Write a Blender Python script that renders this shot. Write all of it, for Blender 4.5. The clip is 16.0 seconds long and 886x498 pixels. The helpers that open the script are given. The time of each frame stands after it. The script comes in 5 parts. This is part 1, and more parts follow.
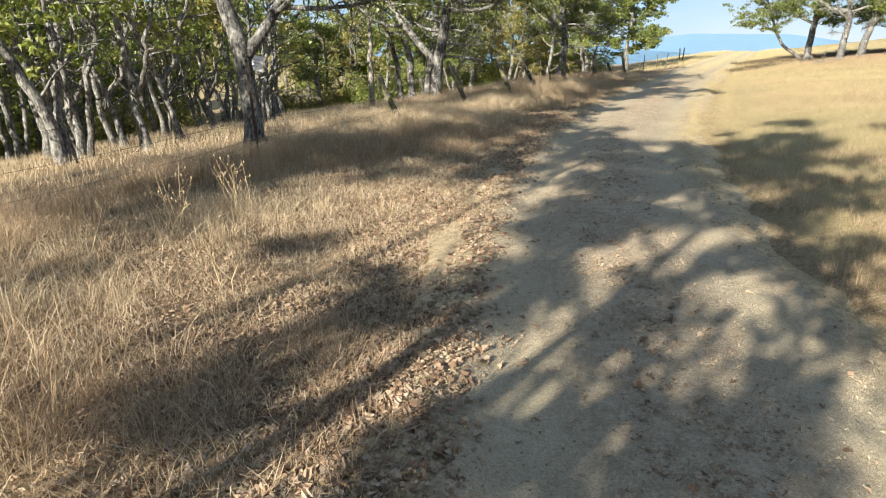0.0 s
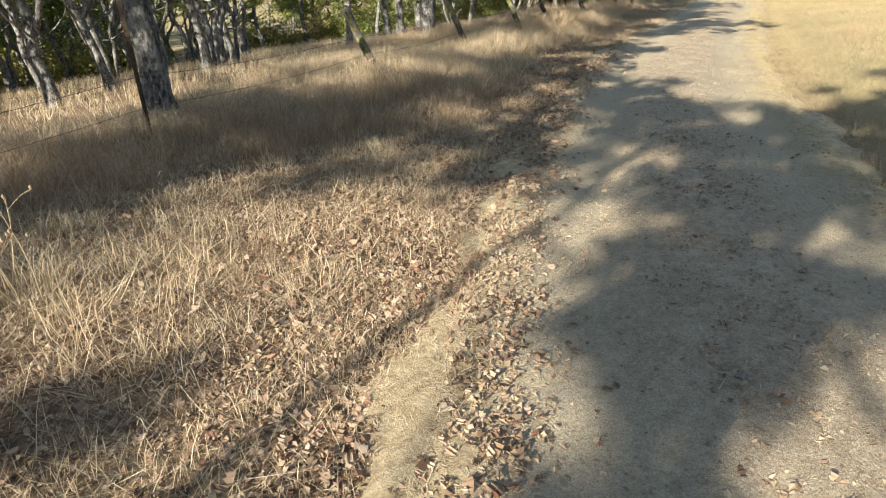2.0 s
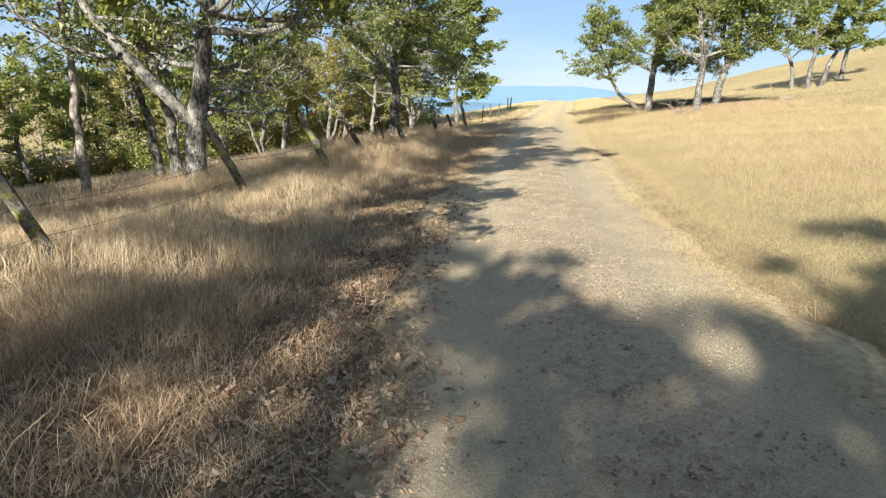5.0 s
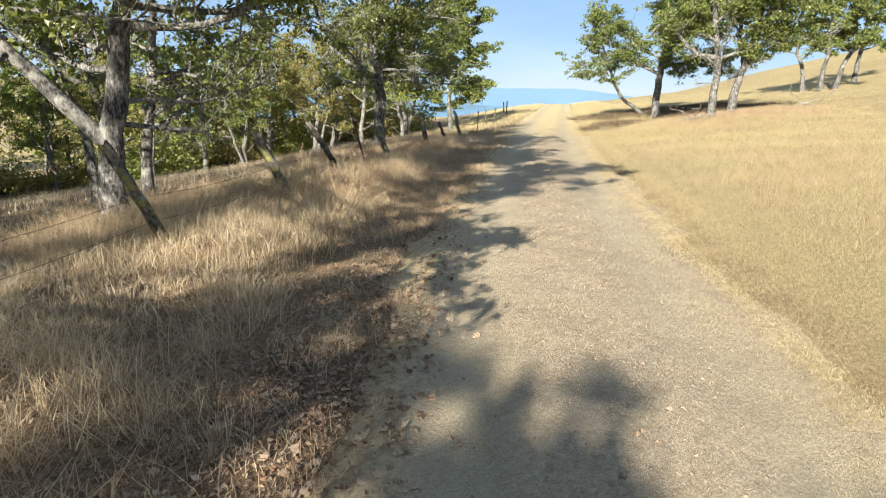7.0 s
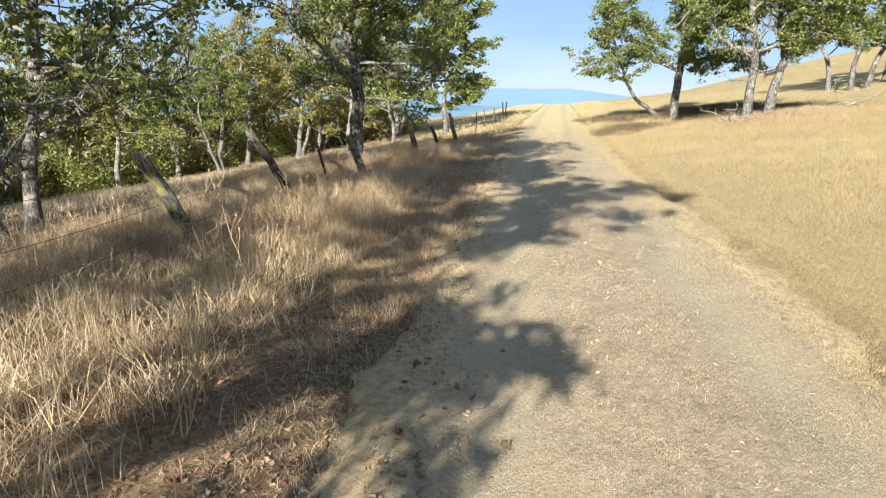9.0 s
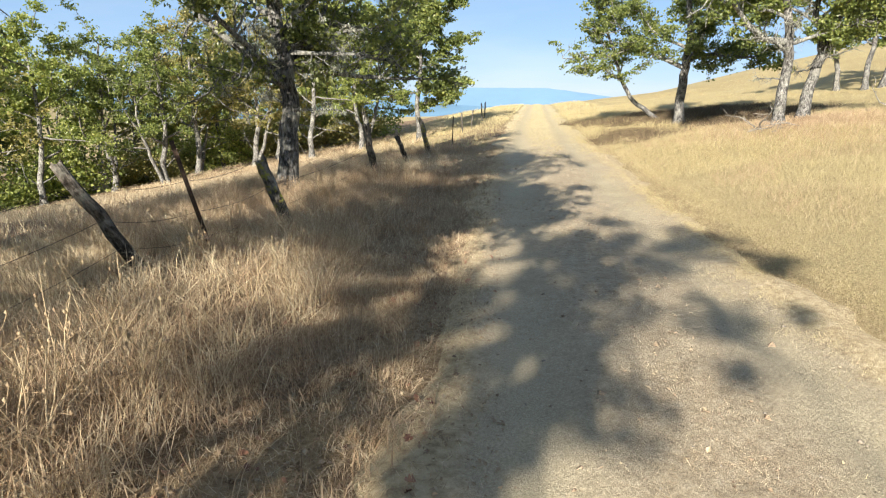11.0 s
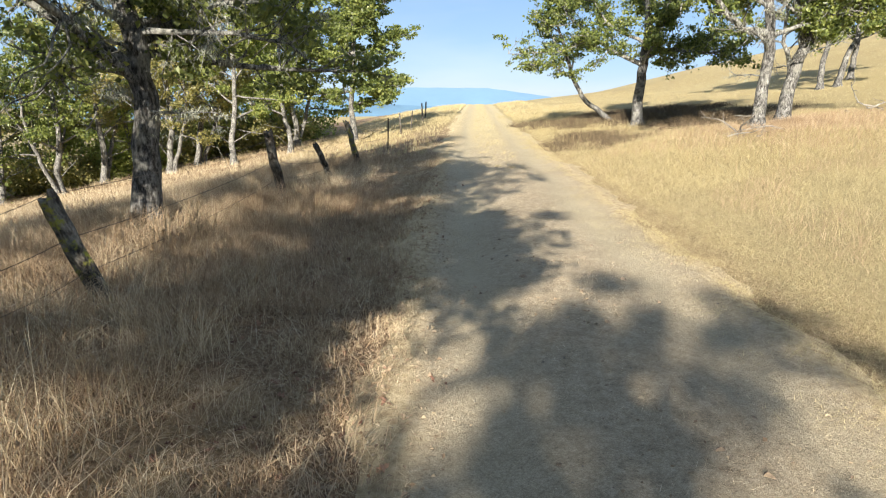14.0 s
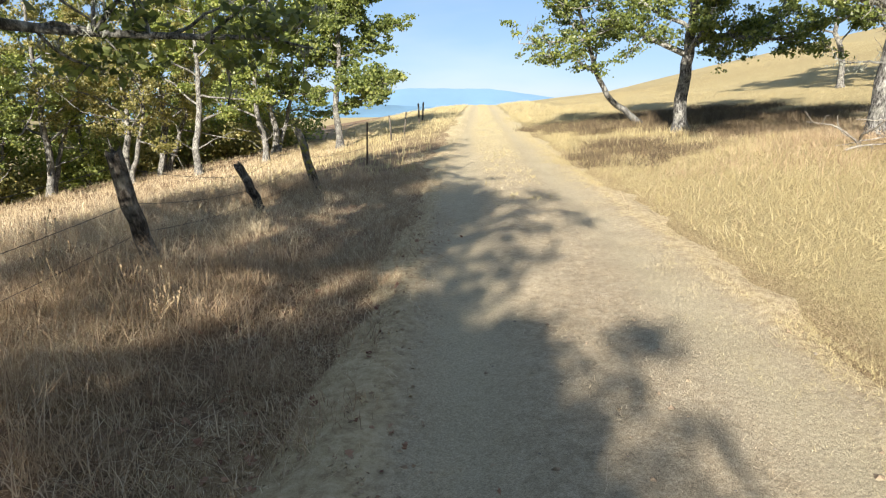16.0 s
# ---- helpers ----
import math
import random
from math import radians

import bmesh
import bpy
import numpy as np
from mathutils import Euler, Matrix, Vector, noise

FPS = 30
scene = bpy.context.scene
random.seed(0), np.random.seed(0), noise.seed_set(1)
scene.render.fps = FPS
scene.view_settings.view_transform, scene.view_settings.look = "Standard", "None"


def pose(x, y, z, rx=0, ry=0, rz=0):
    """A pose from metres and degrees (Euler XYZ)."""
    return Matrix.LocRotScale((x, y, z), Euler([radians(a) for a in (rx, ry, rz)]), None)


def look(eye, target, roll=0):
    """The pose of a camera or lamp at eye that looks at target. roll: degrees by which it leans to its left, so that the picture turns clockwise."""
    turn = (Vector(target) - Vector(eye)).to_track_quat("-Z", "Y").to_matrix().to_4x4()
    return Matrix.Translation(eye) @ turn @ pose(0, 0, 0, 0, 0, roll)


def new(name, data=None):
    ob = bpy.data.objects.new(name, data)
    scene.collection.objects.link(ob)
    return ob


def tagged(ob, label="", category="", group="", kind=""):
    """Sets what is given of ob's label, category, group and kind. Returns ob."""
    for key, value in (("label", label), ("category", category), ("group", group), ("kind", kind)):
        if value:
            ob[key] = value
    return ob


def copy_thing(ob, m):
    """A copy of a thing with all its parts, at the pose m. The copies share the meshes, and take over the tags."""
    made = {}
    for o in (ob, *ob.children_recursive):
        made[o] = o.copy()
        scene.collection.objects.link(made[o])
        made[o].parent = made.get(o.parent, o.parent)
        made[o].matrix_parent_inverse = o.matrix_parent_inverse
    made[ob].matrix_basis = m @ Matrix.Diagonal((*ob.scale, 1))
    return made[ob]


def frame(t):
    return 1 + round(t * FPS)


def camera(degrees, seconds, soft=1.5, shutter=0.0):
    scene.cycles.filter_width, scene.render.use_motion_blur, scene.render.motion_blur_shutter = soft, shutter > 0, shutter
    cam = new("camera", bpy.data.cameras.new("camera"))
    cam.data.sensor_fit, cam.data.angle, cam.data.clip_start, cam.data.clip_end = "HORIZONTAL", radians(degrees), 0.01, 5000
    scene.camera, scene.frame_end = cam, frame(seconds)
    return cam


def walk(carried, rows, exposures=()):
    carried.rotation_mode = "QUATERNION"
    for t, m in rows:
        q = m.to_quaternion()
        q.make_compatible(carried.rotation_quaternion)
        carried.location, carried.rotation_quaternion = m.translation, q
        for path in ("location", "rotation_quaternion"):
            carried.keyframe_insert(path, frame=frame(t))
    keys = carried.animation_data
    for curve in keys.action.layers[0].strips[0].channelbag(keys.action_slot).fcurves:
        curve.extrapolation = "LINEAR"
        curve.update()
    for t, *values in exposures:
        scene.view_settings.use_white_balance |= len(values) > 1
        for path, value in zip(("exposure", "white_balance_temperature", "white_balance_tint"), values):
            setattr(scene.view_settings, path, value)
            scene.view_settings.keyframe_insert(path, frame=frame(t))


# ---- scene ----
cam = camera(68.6, 16.0, soft=1.15)
METRES, EYE, TILT, LEAN, TURN = 24.0, 1.5, -18.0, 0.0, 0.0
ROWS = [
    (0.0, 0.0, 0.0, 0.0, 0.0, 0.0, -0.0),
    (0.5, 0.0012, 0.0217, 0.0059, -0.05, -0.01, 0.02),
    (1.0, 0.0027, 0.0535, 0.015, -0.05, -0.03, 0.04),
    (1.5, 0.0039, 0.0903, 0.025, -0.04, -1.65, 0.15),
    (2.0, 0.0053, 0.1263, 0.0356, -0.04, -5.74, 0.19),
    (2.5, 0.0074, 0.1611, 0.0462, -0.03, -4.94, 0.25),
    (3.0, 0.0098, 0.1935, 0.0558, -0.18, -0.39, 0.35),
    (3.5, 0.0154, 0.2233, 0.0638, -5.77, 2.27, 2.02),
    (4.0, 0.0234, 0.2495, 0.0712, -13.13, 3.21, 4.17),
    (6.5, 0.0546, 0.3403, 0.108, -15.05, 3.75, 4.87),
    (7.0, 0.065, 0.3706, 0.1172, -15.05, 3.79, 4.94),
    (7.5, 0.0756, 0.4027, 0.1271, -15.06, 3.8, 4.96),
    (8.0, 0.0864, 0.436, 0.1375, -15.07, 3.8, 4.98),
    (8.5, 0.0971, 0.4677, 0.1472, -15.09, 3.81, 5.0),
    (11.0, 0.1602, 0.6436, 0.2059, -17.25, 3.55, 5.75),
    (11.5, 0.1786, 0.6862, 0.2212, -17.3, 3.56, 5.74),
    (12.0, 0.1853, 0.7018, 0.2251, -17.4, 3.55, 5.79),
    (12.5, 0.1878, 0.706, 0.226, -19.98, 3.28, 6.48),
    (13.0, 0.1912, 0.7125, 0.2277, -22.1, 3.01, 7.08),
    (13.5, 0.1976, 0.7251, 0.2317, -22.11, 3.0, 7.13),
    (14.0, 0.2065, 0.7478, 0.2377, -22.12, 2.99, 7.11),
    (14.5, 0.2212, 0.7794, 0.2474, -22.07, 2.98, 7.18),
    (15.0, 0.239, 0.8192, 0.2587, -22.05, 3.04, 7.16),
    (15.5, 0.2604, 0.8643, 0.2726, -22.03, 3.04, 7.17),
    (16.0, 0.2841, 0.9047, 0.2844, -21.92, 3.08, 7.17),
]
walk(cam, [(t, pose(0, 0, EYE, TILT, LEAN, TURN) @ pose(METRES * x, METRES * y, METRES * z, 90 + pitch, roll, yaw)) for t, x, y, z, yaw, pitch, roll in ROWS],
     exposures=[(0.0, 1.5, 6900, 17), (16.0, 1.5, 6900, 17)])
# ---------------------------------------------------------------- world, sun
SUN_AZ, SUN_EL = radians(-145.5), radians(23.1)
SUN_DIR = Vector((math.cos(SUN_EL) * math.sin(SUN_AZ), math.cos(SUN_EL) * math.cos(SUN_AZ), math.sin(SUN_EL)))
world = bpy.data.worlds.new("sky")
scene.world = world
world.use_nodes = True
wt = world.node_tree
sky = wt.nodes.new("ShaderNodeTexSky")
sky.sky_type = 'NISHITA'
sky.sun_disc = False
sky.sun_elevation, sky.sun_rotation = SUN_EL, SUN_AZ
sky.altitude, sky.air_density, sky.dust_density, sky.ozone_density = 2600, 1.0, 0.0, 1.0
wt.nodes["Background"].inputs["Strength"].default_value = 0.012
cool = wt.nodes.new("ShaderNodeMix")
cool.data_type, cool.blend_type = 'RGBA', 'MULTIPLY'
cool.inputs["Factor"].default_value = 1.0
cool.inputs["B"].default_value = (0.95, 0.98, 1.0, 1)
wt.links.new(sky.outputs[0], cool.inputs["A"])
wt.links.new(cool.outputs["Result"], wt.nodes["Background"].inputs["Color"])
# a thin even veil of high haze over the whole sky
veil = wt.nodes.new("ShaderNodeBackground")
veil.inputs["Color"].default_value, veil.inputs["Strength"].default_value = (0.112, 0.165, 0.232, 1), 1.10
haze = wt.nodes.new("ShaderNodeTexNoise")
haze.inputs["Scale"].default_value, haze.inputs["Detail"].default_value = 2.6, 5
hm = wt.nodes.new("ShaderNodeMapping")
hm.inputs["Scale"].default_value = (1, 1, 4.5)
wt.links.new(wt.nodes.new("ShaderNodeTexCoord").outputs["Generated"], hm.inputs["Vector"])
wt.links.new(hm.outputs[0], haze.inputs["Vector"])
wisps = wt.nodes.new("ShaderNodeValToRGB")
wisps.color_ramp.elements[0].position, wisps.color_ramp.elements[0].color = 0.44, (0.088, 0.171, 0.284, 1)
wisps.color_ramp.elements[1].position, wisps.color_ramp.elements[1].color = 0.74, (0.138, 0.204, 0.268, 1)
wt.links.new(haze.outputs["Fac"], wisps.inputs["Fac"])
up = wt.nodes.new("ShaderNodeSeparateXYZ")
wt.links.new(hm.inputs["Vector"].links[0].from_socket, up.inputs[0])
# the haze is whiter high up, bluer towards the horizon
high = wt.nodes.new("ShaderNodeMapRange")
high.interpolation_type = 'SMOOTHSTEP'
high.inputs["From Min"].default_value, high.inputs["From Max"].default_value = 0.12, 0.5
wt.links.new(up.outputs["Z"], high.inputs["Value"])
milky = wt.nodes.new("ShaderNodeMix")
milky.data_type = 'RGBA'
milky.inputs["B"].default_value = (0.126, 0.182, 0.260, 1)
wt.links.new(high.outputs[0], milky.inputs["Factor"])
wt.links.new(wisps.outputs["Color"], milky.inputs["A"])
wt.links.new(milky.outputs["Result"], veil.inputs["Color"])
depth = wt.nodes.new("ShaderNodeMapRange")
depth.interpolation_type = 'SMOOTHERSTEP'
depth.inputs["From Min"].default_value, depth.inputs["From Max"].default_value = -0.35, 0.75
depth.inputs["To Min"].default_value, depth.inputs["To Max"].default_value = 1.05, 0.70
wt.links.new(up.outputs["Z"], depth.inputs["Value"])
wt.links.new(depth.outputs[0], veil.inputs["Strength"])
both = wt.nodes.new("ShaderNodeAddShader")
wt.links.new(wt.nodes["Background"].outputs[0], both.inputs[0])
wt.links.new(veil.outputs[0], both.inputs[1])
wt.links.new(both.outputs[0], wt.nodes["World Output"].inputs["Surface"])
sun = new("sun", bpy.data.lights.new("sun", "SUN"))
sun.data.energy, sun.data.angle, sun.data.color = 4.4, radians(0.55), (1.0, 0.985, 0.86)
sun.matrix_world = look(SUN_DIR * 60, (0, 0, 0))


# ---------------------------------------------------------------- materials
def material(name):
    m = bpy.data.materials.new(name)
    m.use_nodes = True
    nt = m.node_tree
    return m, nt, nt.nodes["Principled BSDF"]


def node(nt, kind, **sets):
    n = nt.nodes.new(kind)
    for k, v in sets.items():
        n.inputs[k].default_value = v
    return n


def noise_tex(nt, scale, detail=4.0, rough=0.6, stretch=None):
    tc = nt.nodes.new("ShaderNodeTexCoord")
    mp = nt.nodes.new("ShaderNodeMapping")
    if stretch:
        mp.inputs["Scale"].default_value = stretch
    nt.links.new(tc.outputs["Object"], mp.inputs["Vector"])
    n = node(nt, "ShaderNodeTexNoise", Scale=scale, Detail=detail, Roughness=rough)
    nt.links.new(mp.outputs[0], n.inputs["Vector"])
    return n.outputs["Fac"]


def ramp(nt, fac, stops):
    r = nt.nodes.new("ShaderNodeValToRGB")
    e = r.color_ramp.elements
    while len(e) < len(stops):
        e.new(0.5)
    for i, (p, c) in enumerate(stops):
        e[i].position, e[i].color = p, (*c, 1)
    nt.links.new(fac, r.inputs["Fac"])
    return r.outputs["Color"]


def mix(nt, fac, a, b, mode='MIX'):
    n = nt.nodes.new("ShaderNodeMix")
    n.data_type, n.blend_type = 'RGBA', mode
    for sock, v in ((n.inputs["Factor"], fac), (n.inputs["A"], a), (n.inputs["B"], b)):
        if isinstance(v, bpy.types.NodeSocket):
            nt.links.new(v, sock)
        elif isinstance(v, tuple):
            sock.default_value = (*v, 1)
        else:
            sock.default_value = v
    return n.outputs["Result"]


def bump(nt, bsdf, height, strength, distance):
    b = node(nt, "ShaderNodeBump", Strength=strength, Distance=distance)
    nt.links.new(height, b.inputs["Height"])
    nt.links.new(b.outputs[0], bsdf.inputs["Normal"])


def mat_ground():
    """Thatch of dry grass over brown soil, paler out on the open hill."""
    m, nt, b = material("dry_ground")
    fine = noise_tex(nt, 22, 6, 0.75)
    patch = noise_tex(nt, 0.7, 5, 0.6)
    wide = noise_tex(nt, 0.05, 4, 0.55)
    straw = ramp(nt, fine, [(0.3, (0.16, 0.10, 0.06)), (0.5, (0.38, 0.275, 0.16)), (0.72, (0.56, 0.45, 0.28))])
    soil = ramp(nt, fine, [(0.3, (0.08, 0.052, 0.034)), (0.55, (0.28, 0.19, 0.12)), (0.75, (0.44, 0.33, 0.22))])
    near = mix(nt, ramp(nt, patch, [(0.36, (0, 0, 0)), (0.52, (1, 1, 1))]), straw, soil)
    attr = nt.nodes.new("ShaderNodeAttribute")
    attr.attribute_name = "meadow"
    field = ramp(nt, wide, [(0.35, (0.385, 0.327, 0.155)), (0.52, (0.47, 0.408, 0.203)), (0.68, (0.415, 0.367, 0.198))])
    field = mix(nt, 0.45, field, straw)
    nt.links.new(mix(nt, attr.outputs["Fac"], near, field), b.inputs["Base Color"])
    b.inputs["Roughness"].default_value = 0.95
    b.inputs["Specular IOR Level"].default_value = 0.15
    bump(nt, b, fine, 1.0, 0.05)
    return m


def mat_road():
    """Packed pale dirt, greyer and smoother in the wheel tracks, stony in the middle."""
    m, nt, b = material("packed_dirt")
    attr = nt.nodes.new("ShaderNodeAttribute")
    attr.attribute_name = "track"
    fine = noise_tex(nt, 60, 6, 0.8)
    grit = noise_tex(nt, 16, 6, 0.7)
    patch = noise_tex(nt, 1.1, 5, 0.6)
    tan = ramp(nt, patch, [(0.34, (0.35, 0.265, 0.18)), (0.5, (0.54, 0.44, 0.31)), (0.66, (0.63, 0.53, 0.385))])
    stony = ramp(nt, grit, [(0.34, (0.11, 0.08, 0.056)), (0.48, (0.36, 0.285, 0.2)), (0.66, (0.58, 0.49, 0.37))])
    track = ramp(nt, patch, [(0.32, (0.42, 0.365, 0.25)), (0.68, (0.56, 0.495, 0.355))])
    middle = mix(nt, 0.7, tan, stony)
    col = mix(nt, attr.outputs["Fac"], middle, track)
    col = mix(nt, 0.42, col, ramp(nt, fine, [(0.32, (0.15, 0.118, 0.08)), (0.52, (0.51, 0.435, 0.305)), (0.72, (0.76, 0.67, 0.50))]))
    speck = noise_tex(nt, 150, 3, 0.7)
    col = mix(nt, 0.5, col, ramp(nt, speck, [(0.36, (0.30, 0.28, 0.26)), (0.5, (0.88, 0.87, 0.86)), (0.68, (1.25, 1.22, 1.18))]), "MULTIPLY")
    verge = nt.nodes.new("ShaderNodeAttribute")
    verge.attribute_name = "verge"
    ragged = node(nt, "ShaderNodeMath")
    ragged.operation = 'MULTIPLY_ADD'
    nt.links.new(verge.outputs["Fac"], ragged.inputs[0])
    ragged.inputs[1].default_value = 1.2
    spots = node(nt, "ShaderNodeMath")
    spots.operation = 'SUBTRACT'
    nt.links.new(noise_tex(nt, 1.7, 8, 0.78), spots.inputs[0])
    spots.inputs[1].default_value = 0.66
    nt.links.new(spots.outputs[0], ragged.inputs[2])
    straw = ramp(nt, grit, [(0.3, (0.27, 0.195, 0.12)), (0.5, (0.48, 0.385, 0.24)), (0.7, (0.62, 0.52, 0.345))])
    col = mix(nt, ramp(nt, ragged.outputs[0], [(0.25, (0, 0, 0)), (0.6, (1, 1, 1))]), col, straw)
    grown = nt.nodes.new("ShaderNodeAttribute")
    grown.attribute_name = "grown"
    col = mix(nt, grown.outputs["Fac"], col, ramp(nt, grit, [(0.3, (0.42, 0.34, 0.19)), (0.6, (0.60, 0.52, 0.33))]))
    nt.links.new(col, b.inputs["Base Color"])
    b.inputs["Roughness"].default_value = 0.95
    b.inputs["Specular IOR Level"].default_value = 0.15
    bump(nt, b, mix(nt, 0.55, fine, grit), 0.9, 0.034)
    return m


def mat_bark(name, dark, mid, pale, moss=0.0):
    m, nt, b = material(name)
    furrow = noise_tex(nt, 30, 6, 0.75, (1, 1, 0.35))
    blotch = noise_tex(nt, 4.5, 5, 0.6)
    col = ramp(nt, furrow, [(0.42, dark), (0.53, mid), (0.66, pale)])
    lich = ramp(nt, blotch, [(0.5, (0, 0, 0)), (0.62, (1, 1, 1))])
    col = mix(nt, lich, col, mix(nt, 0.35, col, (0.48, 0.48, 0.42)))
    mottle = ramp(nt, noise_tex(nt, 9, 5, 0.7, (1, 1, 0.6)), [(0.40, (0.5, 0.49, 0.48)), (0.56, (1, 1, 1))])
    col = mix(nt, 0.7, col, mottle, "MULTIPLY")
    if moss:
        spots = noise_tex(nt, 7, 5, 0.7)
        col = mix(nt, ramp(nt, spots, [(0.62 - moss, (0, 0, 0)), (0.68 - moss * 0.8, (1, 1, 1))]), col, (0.27, 0.27, 0.06))
    nt.links.new(col, b.inputs["Base Color"])
    b.inputs["Roughness"].default_value = 0.92
    b.inputs["Specular IOR Level"].default_value = 0.2
    bump(nt, b, furrow, 0.9, 0.025)
    return m


def mat_leaf(name, stops, through_light=0.35, patch=0.9, share=0.38):
    """Leaves: diffuse and some light coming through, each leaf its own tone."""
    m, nt, b = material(name)
    geo = nt.nodes.new("ShaderNodeNewGeometry")
    clump = noise_tex(nt, patch, 3, 0.6)
    mixed = node(nt, "ShaderNodeMath")
    mixed.operation = 'MULTIPLY_ADD'
    nt.links.new(geo.outputs["Random Per Island"], mixed.inputs[0])
    mixed.inputs[1].default_value = 1 - share
    half = node(nt, "ShaderNodeMath")
    half.operation = 'MULTIPLY'
    half.inputs[1].default_value = share
    nt.links.new(clump, half.inputs[0])
    nt.links.new(half.outputs[0], mixed.inputs[2])
    col = ramp(nt, mixed.outputs[0], stops)
    nt.links.new(col, b.inputs["Base Color"])
    b.inputs["Roughness"].default_value = 0.40 if through_light > 0.41 else 0.75
    b.inputs["Specular IOR Level"].default_value = 0.5
    tr = nt.nodes.new("ShaderNodeBsdfTranslucent")
    if through_light > 0.41:
        nt.links.new(mix(nt, 1.0, col, (1.6, 1.65, 0.8), "MULTIPLY"), tr.inputs["Color"])
    else:
        nt.links.new(col, tr.inputs["Color"])
    ms = nt.nodes.new("ShaderNodeMixShader")
    ms.inputs[0].default_value = through_light
    nt.links.new(b.outputs[0], ms.inputs[1])
    nt.links.new(tr.outputs[0], ms.inputs[2])
    nt.links.new(ms.outputs[0], nt.nodes["Material Output"].inputs["Surface"])
    return m


def mat_plain(name, colour, rough=0.8, metal=0.0, var=0.3, scale=20):
    m, nt, b = material(name)
    n = noise_tex(nt, scale, 5, 0.65)
    lo = tuple(c * (1 - var) for c in colour)
    hi = tuple(min(1, c * (1 + var)) for c in colour)
    nt.links.new(ramp(nt, n, [(0.35, lo), (0.65, hi)]), b.inputs["Base Color"])
    b.inputs["Roughness"].default_value, b.inputs["Metallic"].default_value = rough, metal
    bump(nt, b, n, 0.3, 0.01)
    return m


GROUND, ROAD = mat_ground(), mat_road()
BARK = mat_bark("oak_bark", (0.038, 0.036, 0.034), (0.15, 0.147, 0.14), (0.36, 0.357, 0.343))
PALE_BARK = mat_bark("lichened_bark", (0.055, 0.053, 0.049), (0.20, 0.196, 0.184), (0.46, 0.455, 0.43))
LIMB_BARK = mat_bark("lichen_crusted_limb", (0.06, 0.06, 0.056), (0.22, 0.22, 0.205), (0.50, 0.505, 0.47))
LEAF = mat_leaf("oak_leaf", [(0.15, (0.05, 0.07, 0.026)), (0.45, (0.13, 0.168, 0.052)), (0.7, (0.225, 0.265, 0.082)), (0.95, (0.40, 0.39, 0.145))], 0.42)
LEAF_DARK = mat_leaf("oak_leaf_deep", [(0.15, (0.055, 0.07, 0.03)), (0.5, (0.14, 0.17, 0.06)), (0.8, (0.26, 0.285, 0.10)), (0.97, (0.42, 0.36, 0.15))], 0.45)
LEAF_TURN = mat_leaf("oak_leaf_turning", [(0.15, (0.10, 0.10, 0.04)), (0.45, (0.21, 0.205, 0.08)), (0.7, (0.32, 0.285, 0.115)), (0.95, (0.45, 0.35, 0.16))], 0.42)
LEAF_BRIGHT = mat_leaf("oak_leaf_bright", [(0.15, (0.095, 0.125, 0.043)), (0.45, (0.21, 0.255, 0.08)), (0.7, (0.33, 0.36, 0.12)), (0.95, (0.50, 0.48, 0.21))], 0.47)
LICHEN = mat_leaf("hanging_lichen", [(0.2, (0.20, 0.215, 0.16)), (0.8, (0.46, 0.48, 0.40))], 0.25)
STRAW = mat_leaf("dry_grass", [(0.20, (0.19, 0.12, 0.077)), (0.38, (0.48, 0.365, 0.235)), (0.58, (0.68, 0.56, 0.37)), (0.8, (0.85, 0.76, 0.565))], 0.4, 5.0, 0.5)
MEADOW_STRAW = mat_leaf("meadow_grass", [(0.18, (0.38, 0.31, 0.158)), (0.45, (0.50, 0.416, 0.225)), (0.7, (0.58, 0.494, 0.29)), (0.9, (0.66, 0.597, 0.378))], 0.35, 2.5, 0.35)
RUSSET = mat_leaf("russet_grass", [(0.14, (0.15, 0.093, 0.058)), (0.5, (0.47, 0.34, 0.215)), (0.85, (0.74, 0.61, 0.43))], 0.4, 5.0, 0.5)
# brown of dead weeds, with the oaks' shade darkened into it
DEAD_SHADED = mat_leaf("dead_growth_shaded", [(0.12, (0.05, 0.036, 0.022)), (0.5, (0.13, 0.093, 0.056)), (0.9, (0.28, 0.21, 0.125))], 0.28)
LITTER = mat_leaf("fallen_leaf", [(0.15, (0.13, 0.078, 0.05)), (0.38, (0.33, 0.235, 0.15)), (0.62, (0.41, 0.315, 0.205)), (0.88, (0.50, 0.415, 0.29))], 0.15, 4.0, 0.5)
FALLEN = mat_leaf("whole_fallen_leaf", [(0.12, (0.09, 0.052, 0.033)), (0.35, (0.25, 0.16, 0.10)), (0.6, (0.38, 0.27, 0.18)), (0.9, (0.53, 0.43, 0.32))], 0.2, 3.0, 0.3)
RED_LEAF = mat_leaf("rusty_leaf", [(0.15, (0.12, 0.05, 0.033)), (0.5, (0.27, 0.135, 0.085)), (0.9, (0.42, 0.26, 0.17))], 0.2, 3.0, 0.3)
SOIL = mat_plain("dirt_clod", (0.25, 0.185, 0.125), 0.95, 0, 0.4, 50)
STONE = mat_plain("pebble", (0.22, 0.185, 0.145), 0.85, 0, 0.45, 60)
OLD_WOOD = mat_bark("weathered_wood", (0.03, 0.025, 0.02), (0.105, 0.09, 0.075), (0.24, 0.215, 0.185))
MOSSY_WOOD = mat_bark("mossy_wood", (0.05, 0.042, 0.035), (0.16, 0.145, 0.12), (0.31, 0.28, 0.24), 0.10)
RUST = mat_plain("rusty_steel", (0.07, 0.045, 0.032), 0.7, 0.5, 0.4, 40)
